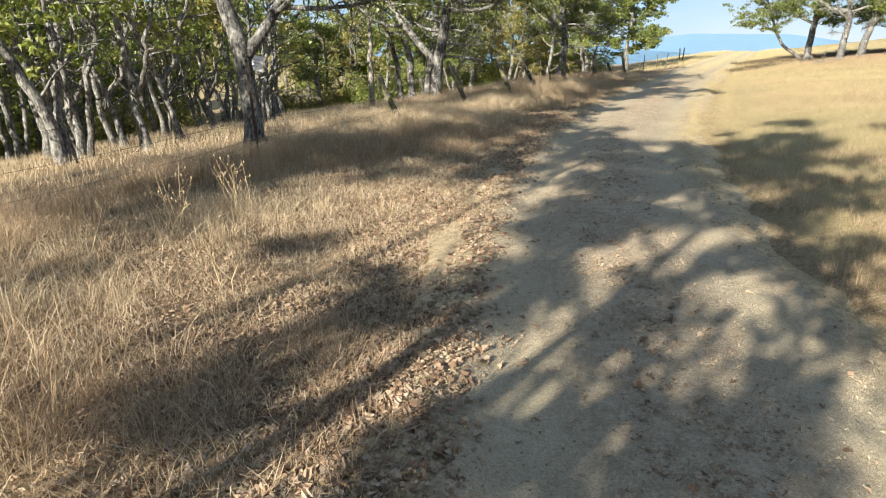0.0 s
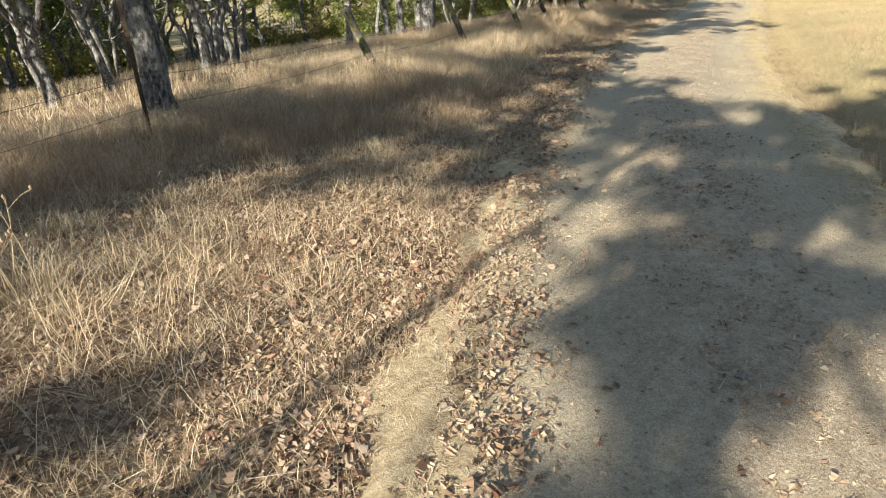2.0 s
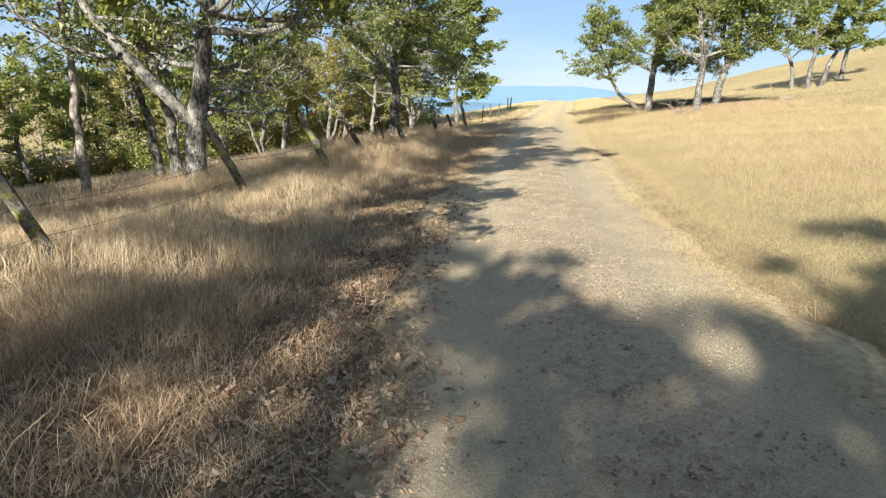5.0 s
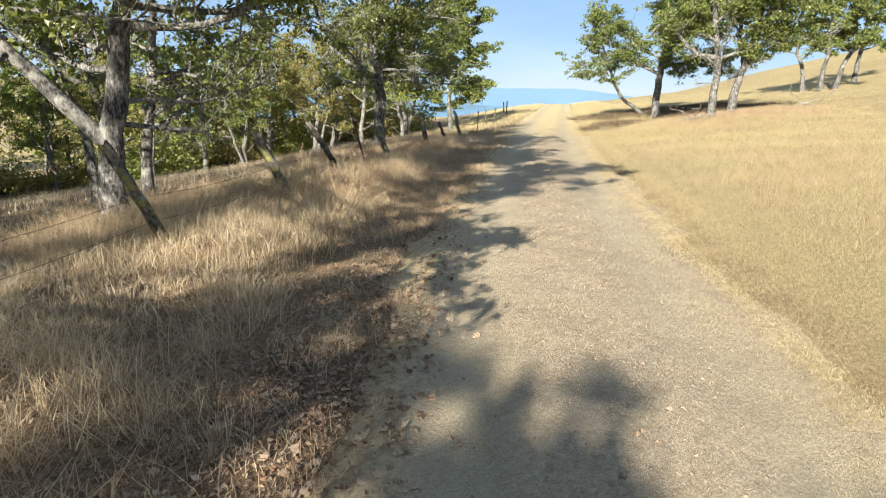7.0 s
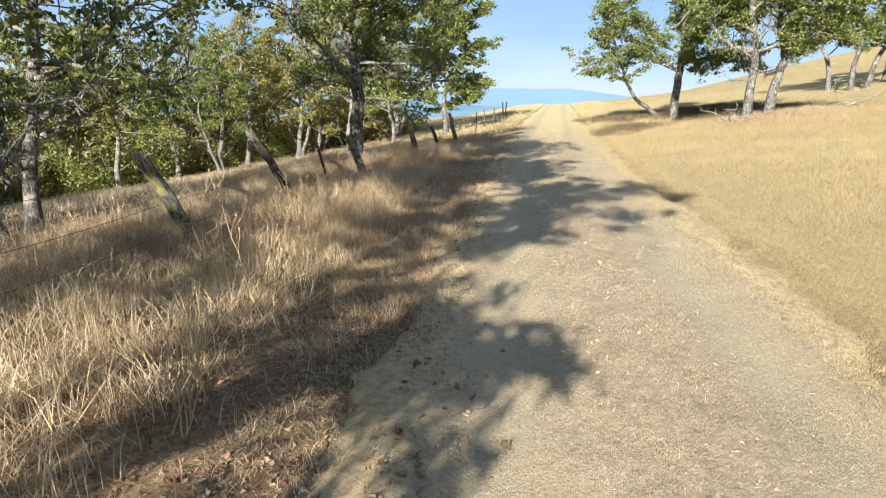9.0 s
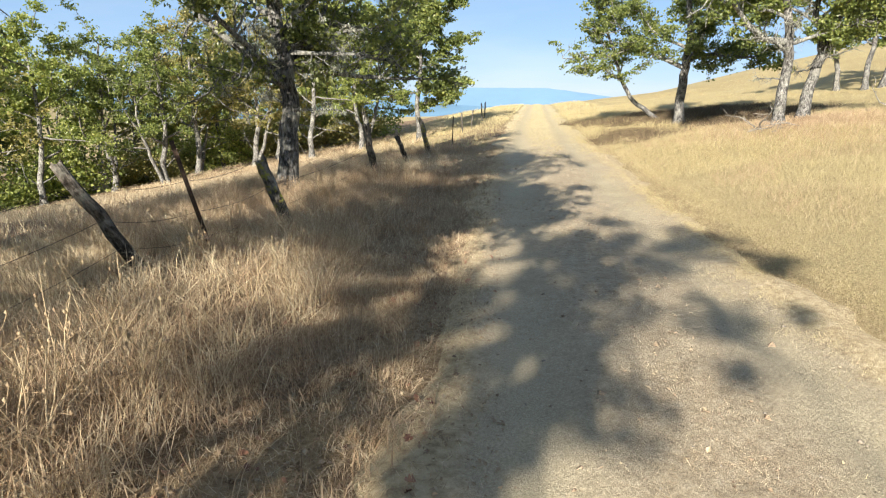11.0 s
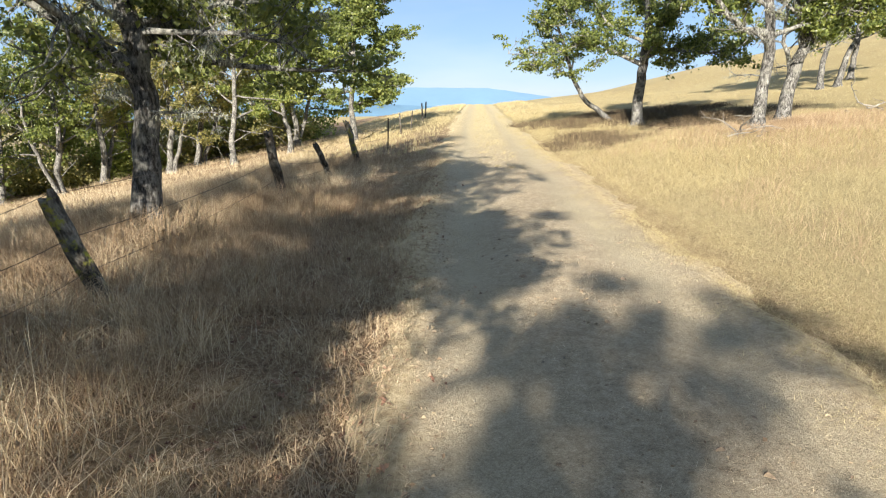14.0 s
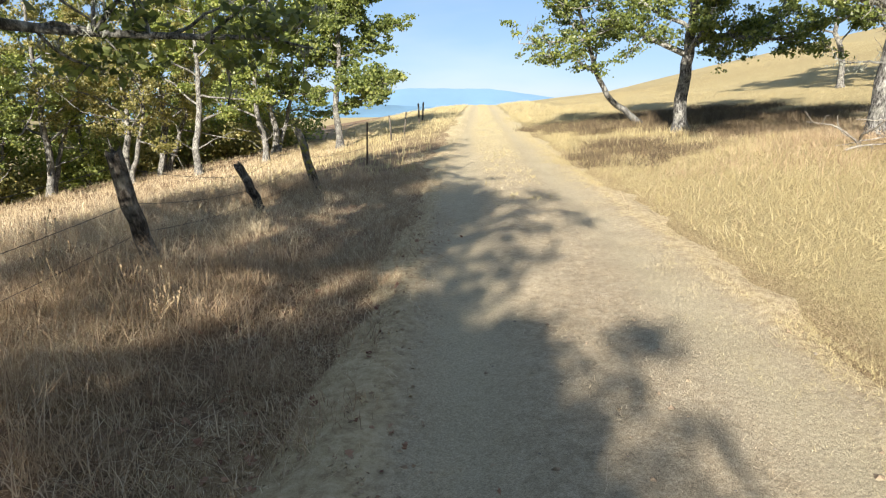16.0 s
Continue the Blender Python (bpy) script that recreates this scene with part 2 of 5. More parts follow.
WIRE = mat_plain("old_wire", (0.08, 0.066, 0.056), 0.6, 0.3, 0.4, 30)
DEADWOOD = mat_bark("bleached_deadwood", (0.14, 0.125, 0.105), (0.31, 0.285, 0.25), (0.48, 0.455, 0.41))
SIGN_WHITE = mat_plain("sign_white", (0.85, 0.86, 0.88), 0.45, 0, 0.06, 9)
SIGN_INK = mat_plain("sign_ink", (0.52, 0.54, 0.58), 0.6, 0, 0.1, 20)


# ---------------------------------------------------------------- lie of the land
_ky = np.linspace(-60, 160, 881)
_kx = np.interp(_ky, [-60, -8, 2, 6.5, 11, 14.6, 21.4, 26.7, 33, 45, 65, 100, 160],
                [-2.3, -0.9, -0.5, 0.1, 1.35, 2.7, 5.6, 8.0, 10.9, 16.6, 26.4, 43.6, 73.0]) + 1.5
_w = np.exp(-0.5 * (np.arange(-16, 17) / 7.0) ** 2)
_kx = np.convolve(np.pad(_kx, 16, mode="reflect", reflect_type="odd"), _w / _w.sum(), mode="valid")
_ks = np.gradient(_kx, _ky)


def road_x(y):
    return np.interp(y, _ky, _kx) + np.where(np.asarray(y) > 160, (np.asarray(y) - 160) * 0.49, 0)


def across(x, y):
    """Metres to the right of the road's middle."""
    return (x - road_x(y)) / np.sqrt(1 + np.interp(y, _ky, _ks) ** 2)


def sstep(v, a, b):
    q = np.clip((v - a) / (b - a), 0, 1)
    return q * q * (3 - 2 * q)


def lumps(x, y):
    return (0.035 * np.sin(x * 0.9 + 1.3 * np.sin(y * 0.37)) * np.cos(y * 0.71 + 0.6)
            + 0.018 * np.sin(x * 2.3 + y * 1.1 + 0.4) + 0.012 * np.sin(y * 3.1 - x * 1.7))


def land(x, y):
    """Height of the ground."""
    x, y = np.asarray(x, float), np.asarray(y, float)
    u = across(x, y)
    s = 0.43 * x + 0.9 * y
    r = np.clip(u - 1.6, 0, None)
    right = 0.115 * r + 0.11 * np.clip(u - 14, 0, 46) * sstep(u, 10, 26)
    right = np.where(u > 60, 0.115 * 58.4 + 5.06 + (u - 60) * 0.02, right)
    right = right * (1 - 0.85 * sstep(s, 105, 330)) + 0.22 * np.exp(-((x - 17.3) ** 2 + (y - 29.8) ** 2) / 9)
    l = np.clip(-u - 4.8, 0, 34)
    left = -0.15 * l - 0.2 * np.clip(-u - 1.6, 0, 4) * sstep(s, 22, 45) * (1 - 0.6 * sstep(s, 48, 72))
    left = left - 0.02 * np.clip(-u - 40, 0, 300) + 0.2 * np.clip(-u - 58, 0, 130) * sstep(-u, 52, 80)
    bank = 0.04 * sstep(-u, 1.6, 3.2)
    fall = -0.0009 * np.clip(s - 92, 0, 160) ** 2 - 0.12 * np.clip(s - 252, 0, 900) * sstep(s, 240, 300)
    rough = lumps(x, y) * sstep(np.abs(u), 1.3, 3.5)
    return -0.15 + right + left + bank + fall + rough


def mesh_from(name, verts, faces, mat, smooth=False):
    """A mesh from arrays: faces is (n, 3) or (n, 4)."""
    me = bpy.data.meshes.new(name)
    verts, faces = np.asarray(verts, np.float32), np.asarray(faces, np.int32)
    n, k = faces.shape
    me.vertices.add(len(verts))
    me.vertices.foreach_set("co", verts.ravel())
    me.loops.add(n * k)
    me.loops.foreach_set("vertex_index", faces.ravel())
    me.polygons.add(n)
    me.polygons.foreach_set("loop_start", np.arange(0, n * k, k, dtype=np.int32))
    me.polygons.foreach_set("use_smooth", np.full(n, smooth))
    me.update(calc_edges=True)
    me.materials.append(mat)
    return me


def grid_faces(nx, ny):
    i = np.arange(nx * ny).reshape(ny, nx)
    return np.stack([i[:-1, :-1], i[:-1, 1:], i[1:, 1:], i[1:, :-1]], -1).reshape(-1, 4)


def spaced(lo, hi, fine_lo, fine_hi, step, grow=1.13):
    mid = list(np.arange(fine_lo, fine_hi + step / 2, step))
    a, d = [fine_lo], step
    while a[-1] > lo:
        d *= grow
        a.append(a[-1] - d)
    b, d = [mid[-1]], step
    while b[-1] < hi:
        d *= grow
        b.append(b[-1] + d)
    return np.array(a[:0:-1] + mid + b[1:])


# ground: one sheet out to the horizon
gx, gy = spaced(-3800, 4200, -14, 34, 0.4), spaced(-1500, 4300, -6, 56, 0.4)
GX, GY = np.meshgrid(gx, gy)
ground_mesh = mesh_from("ground", np.stack([GX, GY, land(GX, GY) - 0.12 * (1 - sstep(np.abs(across(GX, GY)), 0.75, 1.35)) * (np.abs(GY - 36) < 78)], -1).reshape(-1, 3), grid_faces(len(gx), len(gy)), GROUND, True)
meadow = ground_mesh.attributes.new("meadow", 'FLOAT', 'POINT')
GU = across(GX, GY)
meadow.data.foreach_set("value", np.clip(np.maximum(sstep(GU, 1.1, 2.0), sstep(0.43 * GX + 0.9 * GY, 38, 60) * sstep(GU, -12, -6)) + sstep(-GU, 40, 60), 0, 1).astype(np.float32).ravel())
tagged(new("ground", ground_mesh), "dry straw-coloured grassy ground sloping across a hillside", "ground", kind="structure")

# road: a worn two-track strip lying in the ground
ry, ru = np.arange(-45, 118, 0.18), np.linspace(-2.0, 2.0, 45)
RU, RY = np.meshgrid(ru, ry)
slope = np.interp(RY, _ky, _ks)
RX = road_x(RY) + RU / np.sqrt(1 + slope ** 2)
RYY = RY - RU * slope / np.sqrt(1 + slope ** 2)
edge = 1.40 + 0.10 * np.sin(RY * 0.63 + 2 * np.sign(RU)) + 0.07 * np.sin(RY * 1.9 + np.sign(RU)) + 0.05 * np.sin(RY * 4.3 + RU) + 0.03 * np.sin(RY * 9.1)
tracks = np.exp(-((np.abs(RU + 0.02) - 0.78) / 0.30) ** 2)
RZ = land(RX, RYY) + 0.055 - 0.055 * tracks - 0.16 * sstep(np.abs(RU), edge - 0.25, edge + 0.45) + 0.006 * np.sin(RX * 5 + RY * 7)
RZ = RZ + np.random.default_rng(77).normal(0, 0.006, RZ.shape) * (1.2 - tracks)
road_mesh = mesh_from("road", np.stack([RX, RYY, RZ], -1).reshape(-1, 3), grid_faces(len(ru), len(ry)), ROAD, True)
road_mesh.attributes.new("track", 'FLOAT', 'POINT').data.foreach_set("value", (tracks * (0.75 + 0.25 * np.sin(RY * 0.8))).astype(np.float32).ravel())
road_mesh.attributes.new("verge", 'FLOAT', 'POINT').data.foreach_set("value", np.maximum(sstep(np.abs(RU), 0.75, 1.5), (0.85 - 0.5 * tracks) * sstep(RY, 24, 44)).astype(np.float32).ravel())
road_mesh.attributes.new("grown", 'FLOAT', 'POINT').data.foreach_set("value", ((0.92 - 0.5 * tracks) * sstep(RY, 26, 46)).astype(np.float32).ravel())
tagged(new("road", road_mesh), "pale packed-dirt two-track road with a stony middle strip", "road", kind="structure")


def surface(x, y):
    """Height of what lies uppermost: the ground, or the road's crowned strip within it."""
    u = np.abs(across(x, y) + 0.02)
    crown = 0.052 - 0.055 * np.exp(-((u - 0.78) / 0.30) ** 2) - 0.14 * sstep(u, 1.2, 1.7)
    return land(x, y) + np.where(u < 1.4, np.maximum(crown, -0.01), 0.0)


def on_ground(x, y):
    return float(land(x, y))


# ---------------------------------------------------------------- oaks
def tube(pts, radii, sides, rng=None, rough=0.0):
    """A tapered tube along points, closed at the end."""
    pts, radii = np.asarray(pts, float), np.asarray(radii, float)
    t = np.gradient(pts, axis=0)
    t /= np.linalg.norm(t, axis=1)[:, None] + 1e-9
    ref = np.eye(3)[np.argmin(np.abs(t.mean(0)))]
    a = np.cross(t, ref)
    a /= np.linalg.norm(a, axis=1)[:, None] + 1e-9
    b = np.cross(t, a)
    ang = np.linspace(0, 2 * np.pi, sides, endpoint=False)
    r = radii[:, None] * np.ones(sides)
    if rng is not None and rough:
        ridge = rng.normal(0, 1, sides)
        r = r * (1 + rough * (0.6 * ridge[None, :] + 0.7 * rng.normal(0, 1, r.shape)))
    v = pts[:, None, :] + r[..., None] * (np.cos(ang)[None, :, None] * a[:, None, :] + np.sin(ang)[None, :, None] * b[:, None, :])
    n = len(pts)
    i = np.arange(n * sides).reshape(n, sides)
    j = np.roll(i, -1, axis=1)
    f = np.stack([i[:-1], j[:-1], j[1:], i[1:]], -1).reshape(-1, 4)
    return v.reshape(-1, 3), f


class Pile:
    """Collects pieces into one mesh."""

    def __init__(self):
        self.v, self.f, self.n = [], [], 0

    def add(self, v, f):
        self.v.append(v)
        self.f.append(f + self.n)
        self.n += len(v)

    def mesh(self, name, mat, smooth=True):
        return mesh_from(name, np.concatenate(self.v), np.concatenate(self.f), mat, smooth)


def wander(p, d, length, steps, rng, curl=0.25, lift=0.0):
    """A crooked line from p towards d."""
    p, d = np.array(p, float), np.array(d, float)
    d /= np.linalg.norm(d)
    out, st = [p.copy()], length / steps
    for _ in range(steps):
        d = d + rng.normal(0, curl, 3) + np.array([0, 0, lift])
        d /= np.linalg.norm(d)
        p = p + d * st
        out.append(p.copy())
    return np.array(out)


def leaf_mesh(name, centres, size, rng, mat):
    """Many small folded leaves, one per centre, at loose angles with most faces turned up."""
    n = len(centres)
    nrm = rng.normal(0, 1, (n, 3)) + np.array([0, 0, 0.35])
    nrm /= np.linalg.norm(nrm, axis=1)[:, None]
    a = np.cross(nrm, rng.normal(0, 1, (n, 3)))
    a /= np.linalg.norm(a, axis=1)[:, None] + 1e-9
    b = np.cross(nrm, a)
    L = (size * rng.uniform(0.6, 1.3, n))[:, None]
    W = L * rng.uniform(0.30, 0.42, n)[:, None]
    fold = L * 0.14
    v = np.stack([centres - a * L * 0.5, centres + b * W + nrm * fold + a * L * 0.12, centres + a * L * 0.5 - nrm * fold * 0.5, centres - b * W + nrm * fold + a * L * 0.12], 1)
    i = np.arange(n * 4).reshape(n, 4)
    f = np.concatenate([i[:, [0, 1, 2]], i[:, [0, 2, 3]]])
    return mesh_from(name, v.reshape(-1, 3), f, mat, False)


def part(name, me, parent, label=""):
    ob = new(name, me)
    ob.parent = parent
    if label:
        ob["label"] = label
    return ob


def oak(name_label, seed, stems, height, spread, leaves, bark=BARK, leaf=LEAF, leaf_size=0.13, limbs=9, crown_base=1.9,
        own_limbs=(), crooked=0.02, lichen=0, bare=0.0, dead_twigs=0, joined=False, tuft=0.17, plain=False, clear=None, per=26):
    """An oak: crooked stems with a root flare, limbs, twigs, clumps of leaves along the twigs. At the origin, to be moved.
    stems: lists of points; each with its radius at the foot first. own_limbs: start, way, length, radius, leafy share."""
    rng = np.random.default_rng(seed)
    top = new("oak_tree")
    tagged(top, name_label, "tree", "oaks on the hillside")
    wood_all = Pile()
    clumps, grey = [], []
    limb_list = []
    for radius, line in stems:
        line = np.array(line, float)
        seg = np.linalg.norm(np.diff(line, axis=0), axis=1)
        at = np.concatenate([[0], np.cumsum(seg)])
        q = np.linspace(0, at[-1], 22)
        pts = np.stack([np.interp(q, at, line[:, k]) for k in range(3)], 1)
        ker = np.array([0.25, 0.5, 0.25])
        for _ in range(2):
            pts[1:-1] = 0.25 * pts[:-2] + 0.5 * pts[1:-1] + 0.25 * pts[2:]
        crook = rng.normal(0, 1, (26, 3))
        crook = sum(crook[k:k + 22] for k in range(5)) * crooked * np.clip(q / 0.8, 0, 1)[:, None]
        pts[1:] += rng.normal(0, 0.010, (21, 3)) + crook[1:] * [1, 1, 0.2]
        r = radius * (1 - 0.72 * (q / q[-1]) ** 0.9)
        if line[0, 2] < 0.3:
            r = r * (1 + 0.45 * np.exp(-q / 0.14))
            pts = np.vstack([pts[0] - [0, 0, 0.25], pts])
            r = np.concatenate([[r[0] * 1.15], r])
        v, f = tube(pts, r, 7 if plain else 12, rng, 0.035)
        wood_all.add(v, f)
        for k in range(limbs):
            h = crown_base + (line[-1, 2] - crown_base) * (k + rng.uniform(0, 0.8)) / limbs
            h = max(h, line[0, 2] + 0.2)
            idx = int(np.clip(np.searchsorted(pts[:, 2], h), 1, len(pts) - 1))
            az = k * 2.4 + rng.uniform(-0.5, 0.5)
            rel = (h - crown_base) / max(0.1, height - crown_base)
            reach = spread * (1.0 - 0.5 * rel) * rng.uniform(0.75, 1.15)
            if clear and h < clear[2] and math.cos(az) * clear[0] + math.sin(az) * clear[1] > 0.25:
                reach = min(reach, clear[3])
            limb_list.append((pts[idx], (math.cos(az), math.sin(az), rng.uniform(0.15, 0.6) + 0.7 * rel), reach, max(0.03, r[idx] * 0.5), 1.0))
    limb_list += list(own_limbs)
    for k in range(dead_twigs):
        az = k * 2.1 + rng.uniform(-0.5, 0.5)
        limb_list.append((np.array([0.02, 0.0, rng.uniform(1.1, 2.6)]), (math.cos(az), math.sin(az), rng.uniform(-0.1, 0.5)), rng.uniform(0.6, 1.5), 0.022, 0.0))
    limb_meshes = []
    for p, d, length, radius, leafy in limb_list:
        pile = Pile()
        path = wander(p, d, length, 9, rng, 0.20, 0.02)
        path[:, 2] = np.maximum(path[:, 2], 0.75 * p[2] + 0.25 * np.minimum(path[:, 2], p[2]))
        v, f = tube(path, np.linspace(radius, radius * 0.28, 10), 4 if plain else 7, rng, 0.03)
        pile.add(v, f)
        for j in (range(3, 10, 2) if plain else range(2, 10)):
            for _ in range(1 if plain else 2):
                side = path[j] - path[j - 1]
                side = side / np.linalg.norm(side) * 0.6 + rng.normal(0, 0.62, 3) + np.array([0, 0, 0.12])
                bl = length * rng.uniform(0.16, 0.40)
                br = wander(path[j], side, bl, 5, rng, 0.26, 0.03)
                v, f = tube(br, np.linspace(radius * 0.30, radius * 0.08, 6), 3 if plain else 4)
                pile.add(v, f)
                if leafy and rng.uniform() < leafy * (1 - bare) and (leafy < 1.5 or j > 4):
                    for kk in (2, 3, 4, 5):
                        clumps.append((br[kk], max(1.0, leafy)))
                    for kk in (2, 4):
                        tw = wander(br[kk], rng.normal(0, 1, 3), bl * 0.35, 3, rng, 0.3)
                        if not plain:
                            v, f = tube(tw, np.linspace(radius * 0.10, 0.004, 4), 3)
                            pile.add(v, f)
                        clumps += [(tw[2], max(1.0, leafy)), (tw[3], 1.3 * max(1.0, leafy))]
                elif rng.uniform() < 0.7:
                    tw = wander(br[3], rng.normal(0, 1, 3), bl * 0.5, 4, rng, 0.4)
                    v, f = tube(tw, np.linspace(radius * 0.10, 0.004, 5), 3)
                    pile.add(v, f)
                if lichen:
                    grey.append(br[rng.integers(1, 6)])
        limb_meshes.append(pile)
    if joined:
        for pile in limb_meshes:
            for v, f in zip(pile.v, pile.f):
                wood_all.v.append(v)
                wood_all.f.append(f - 0 + wood_all.n)
            wood_all.n += pile.n
    part("trunk", wood_all.mesh("trunk", bark), top)
    if not joined:
        for pile in limb_meshes:
            part("limb", pile.mesh("limb", LIMB_BARK), top)
    clumps = [c for c in clumps if c[0][2] > 0.7 * crown_base]
    if clumps and leaves:
        cp = np.array([c for c, _ in clumps])
        cw = np.array([w for _, w in clumps])
        sprays = max(30, leaves // per)
        heart = cp[rng.choice(len(cp), sprays, p=cw / cw.sum())] + rng.normal(0, tuft * 0.5, (sprays, 3))
        wide = tuft * rng.uniform(0.45, 0.85, sprays)
        pick = rng.integers(0, sprays, leaves)
        pos = heart[pick] + rng.normal(0, 1, (leaves, 3)) * wide[pick][:, None] * np.array([1, 1, 0.5])
        part("crown", leaf_mesh("crown", pos, leaf_size, rng, leaf), top)
    if lichen and grey:
        g = np.array(grey)[rng.integers(0, len(grey), lichen)]
        n = len(g)
        ln = rng.uniform(0.02, 0.07, n)
        w = rng.uniform(0.003, 0.008, n)
        az = rng.uniform(0, 6.28, n)
        side = np.stack([np.cos(az), np.sin(az), 0 * az], 1) * w[:, None]
        off = rng.normal(0, 0.05, (n, 3))
        g = g + off * [1, 1, 0.3]
        drop = np.stack([rng.normal(0, 0.03, n), rng.normal(0, 0.03, n), -ln], 1)
        v = np.stack([g - side, g + side, g + side * 0.7 + drop * 0.6, g + drop], 1)
        lich = part("lichen", mesh_from("lichen", v.reshape(-1, 3), np.arange(n * 4).reshape(n, 4), LICHEN), top, "pale grey-green hanging lichen")
        lich["kind"] = "stuff"
    return top


def plant(ob, x, y, rz=0.0, sink=0.02, scale=1.0):
    ob.matrix_basis = pose(x, y, on_ground(x, y) - sink, 0, 0, rz) @ Matrix.Diagonal((scale, scale, scale, 1))
    return ob


# the oak whose stem forks low, beside the road
plant(oak("lichen-grey oak forking low beside a steel fence stake", 11,
          [(0.165, [(0, 0, 0), (-0.04, 0, 0.8), (-0.03, 0, 1.6), (-0.42, 0.1, 2.7), (-0.75, 0.2, 4.2), (-0.6, 0.4, 6.6)]),
           (0.09, [(-0.05, 0, 1.45), (0.35, 0.05, 1.95), (0.6, 0.1, 2.4), (0.8, 0.1, 3.6), (1.3, 0.0, 6.0)])],
          7.8, 2.4, 13500, BARK, LEAF, 0.10, 2, 3.4, bare=0.2, per=40, lichen=1500, crooked=0.012,
          own_limbs=[((0.6, 0.1, 2.9), (0.9, -0.3, 0.2), 2.7, 0.05, 1.0), ((0.8, 0.1, 3.9), (0.95, -0.2, 0.12), 2.5, 0.05, 1.0), ((0.8, 0.1, 5.0), (0.75, -0.66, 0.1), 2.8, 0.05, 1.0), ((1.3, 0, 6.0), (0.6, -0.6, 0.15), 1.3, 0.045, 1.0), ((-0.6, 0.4, 6.4), (0.3, -0.95, 0.1), 3.0, 0.04, 1.0), ((0.6, 0.1, 2.5), (0.82, -0.87, 0.15), 2.0, 0.05, 2.0), ((0.7, 0.1, 3.2), (1.3, -1.5, 0.5), 2.1, 0.045, 2.5), ((0.75, 0.1, 3.5), (1.1, -1.1, 0.5), 1.7, 0.04, 2.5), ((0.9, 0.05, 4.3), (0.9, -1.2, 0.4), 1.6, 0.04, 2.0), ((1.0, 0.05, 4.6), (1.3, -1.6, 0.3), 2.1, 0.04, 2.5), ((0.5, 0.1, 2.2), (1.7, -1.6, 0.25), 2.4, 0.045, 3.0), ((0.4, 0.1, 2.1), (1.3, -1.2, 0.3), 2.0, 0.04, 3.0), ((0.5, 0.1, 2.3), (1.5, -1.7, 0.0), 2.6, 0.04, 3.0), ((-0.7, 0.3, 5.0), (-0.6, -0.3, 0.2), 1.8, 0.04, 1.4), ((-0.7, 0.2, 4.4), (0.2, -0.8, 0.2), 1.6, 0.04, 1.4), ((-0.6, 0.3, 3.8), (-0.5, -0.8, 0.2), 1.8, 0.04, 1.4), ((0.9, 0.05, 4.0), (1.4, -1.5, 0.4), 2.1, 0.04, 2.5), ((1.25, 0.0, 5.4), (-0.2, -0.9, 0.3), 1.3, 0.035, 1.6), ((1.2, 0.0, 5.0), (0.0, -1.0, 0.3), 1.4, 0.035, 1.6), ((1.28, 0.0, 5.8), (-0.4, -0.8, 0.3), 1.2, 0.035, 1.6), ((0.8, 0.1, 3.4), (0.9, -0.4, 0.05), 1.8, 0.05, 1.0), ((1.2, 0.0, 5.6), (0.82, -0.57, 0.15), 2.6, 0.045, 1.0), ((1.3, 0.0, 6.0), (0.6, -0.8, 0.1), 2.4, 0.04, 1.0)]), -2.98, 10.35)
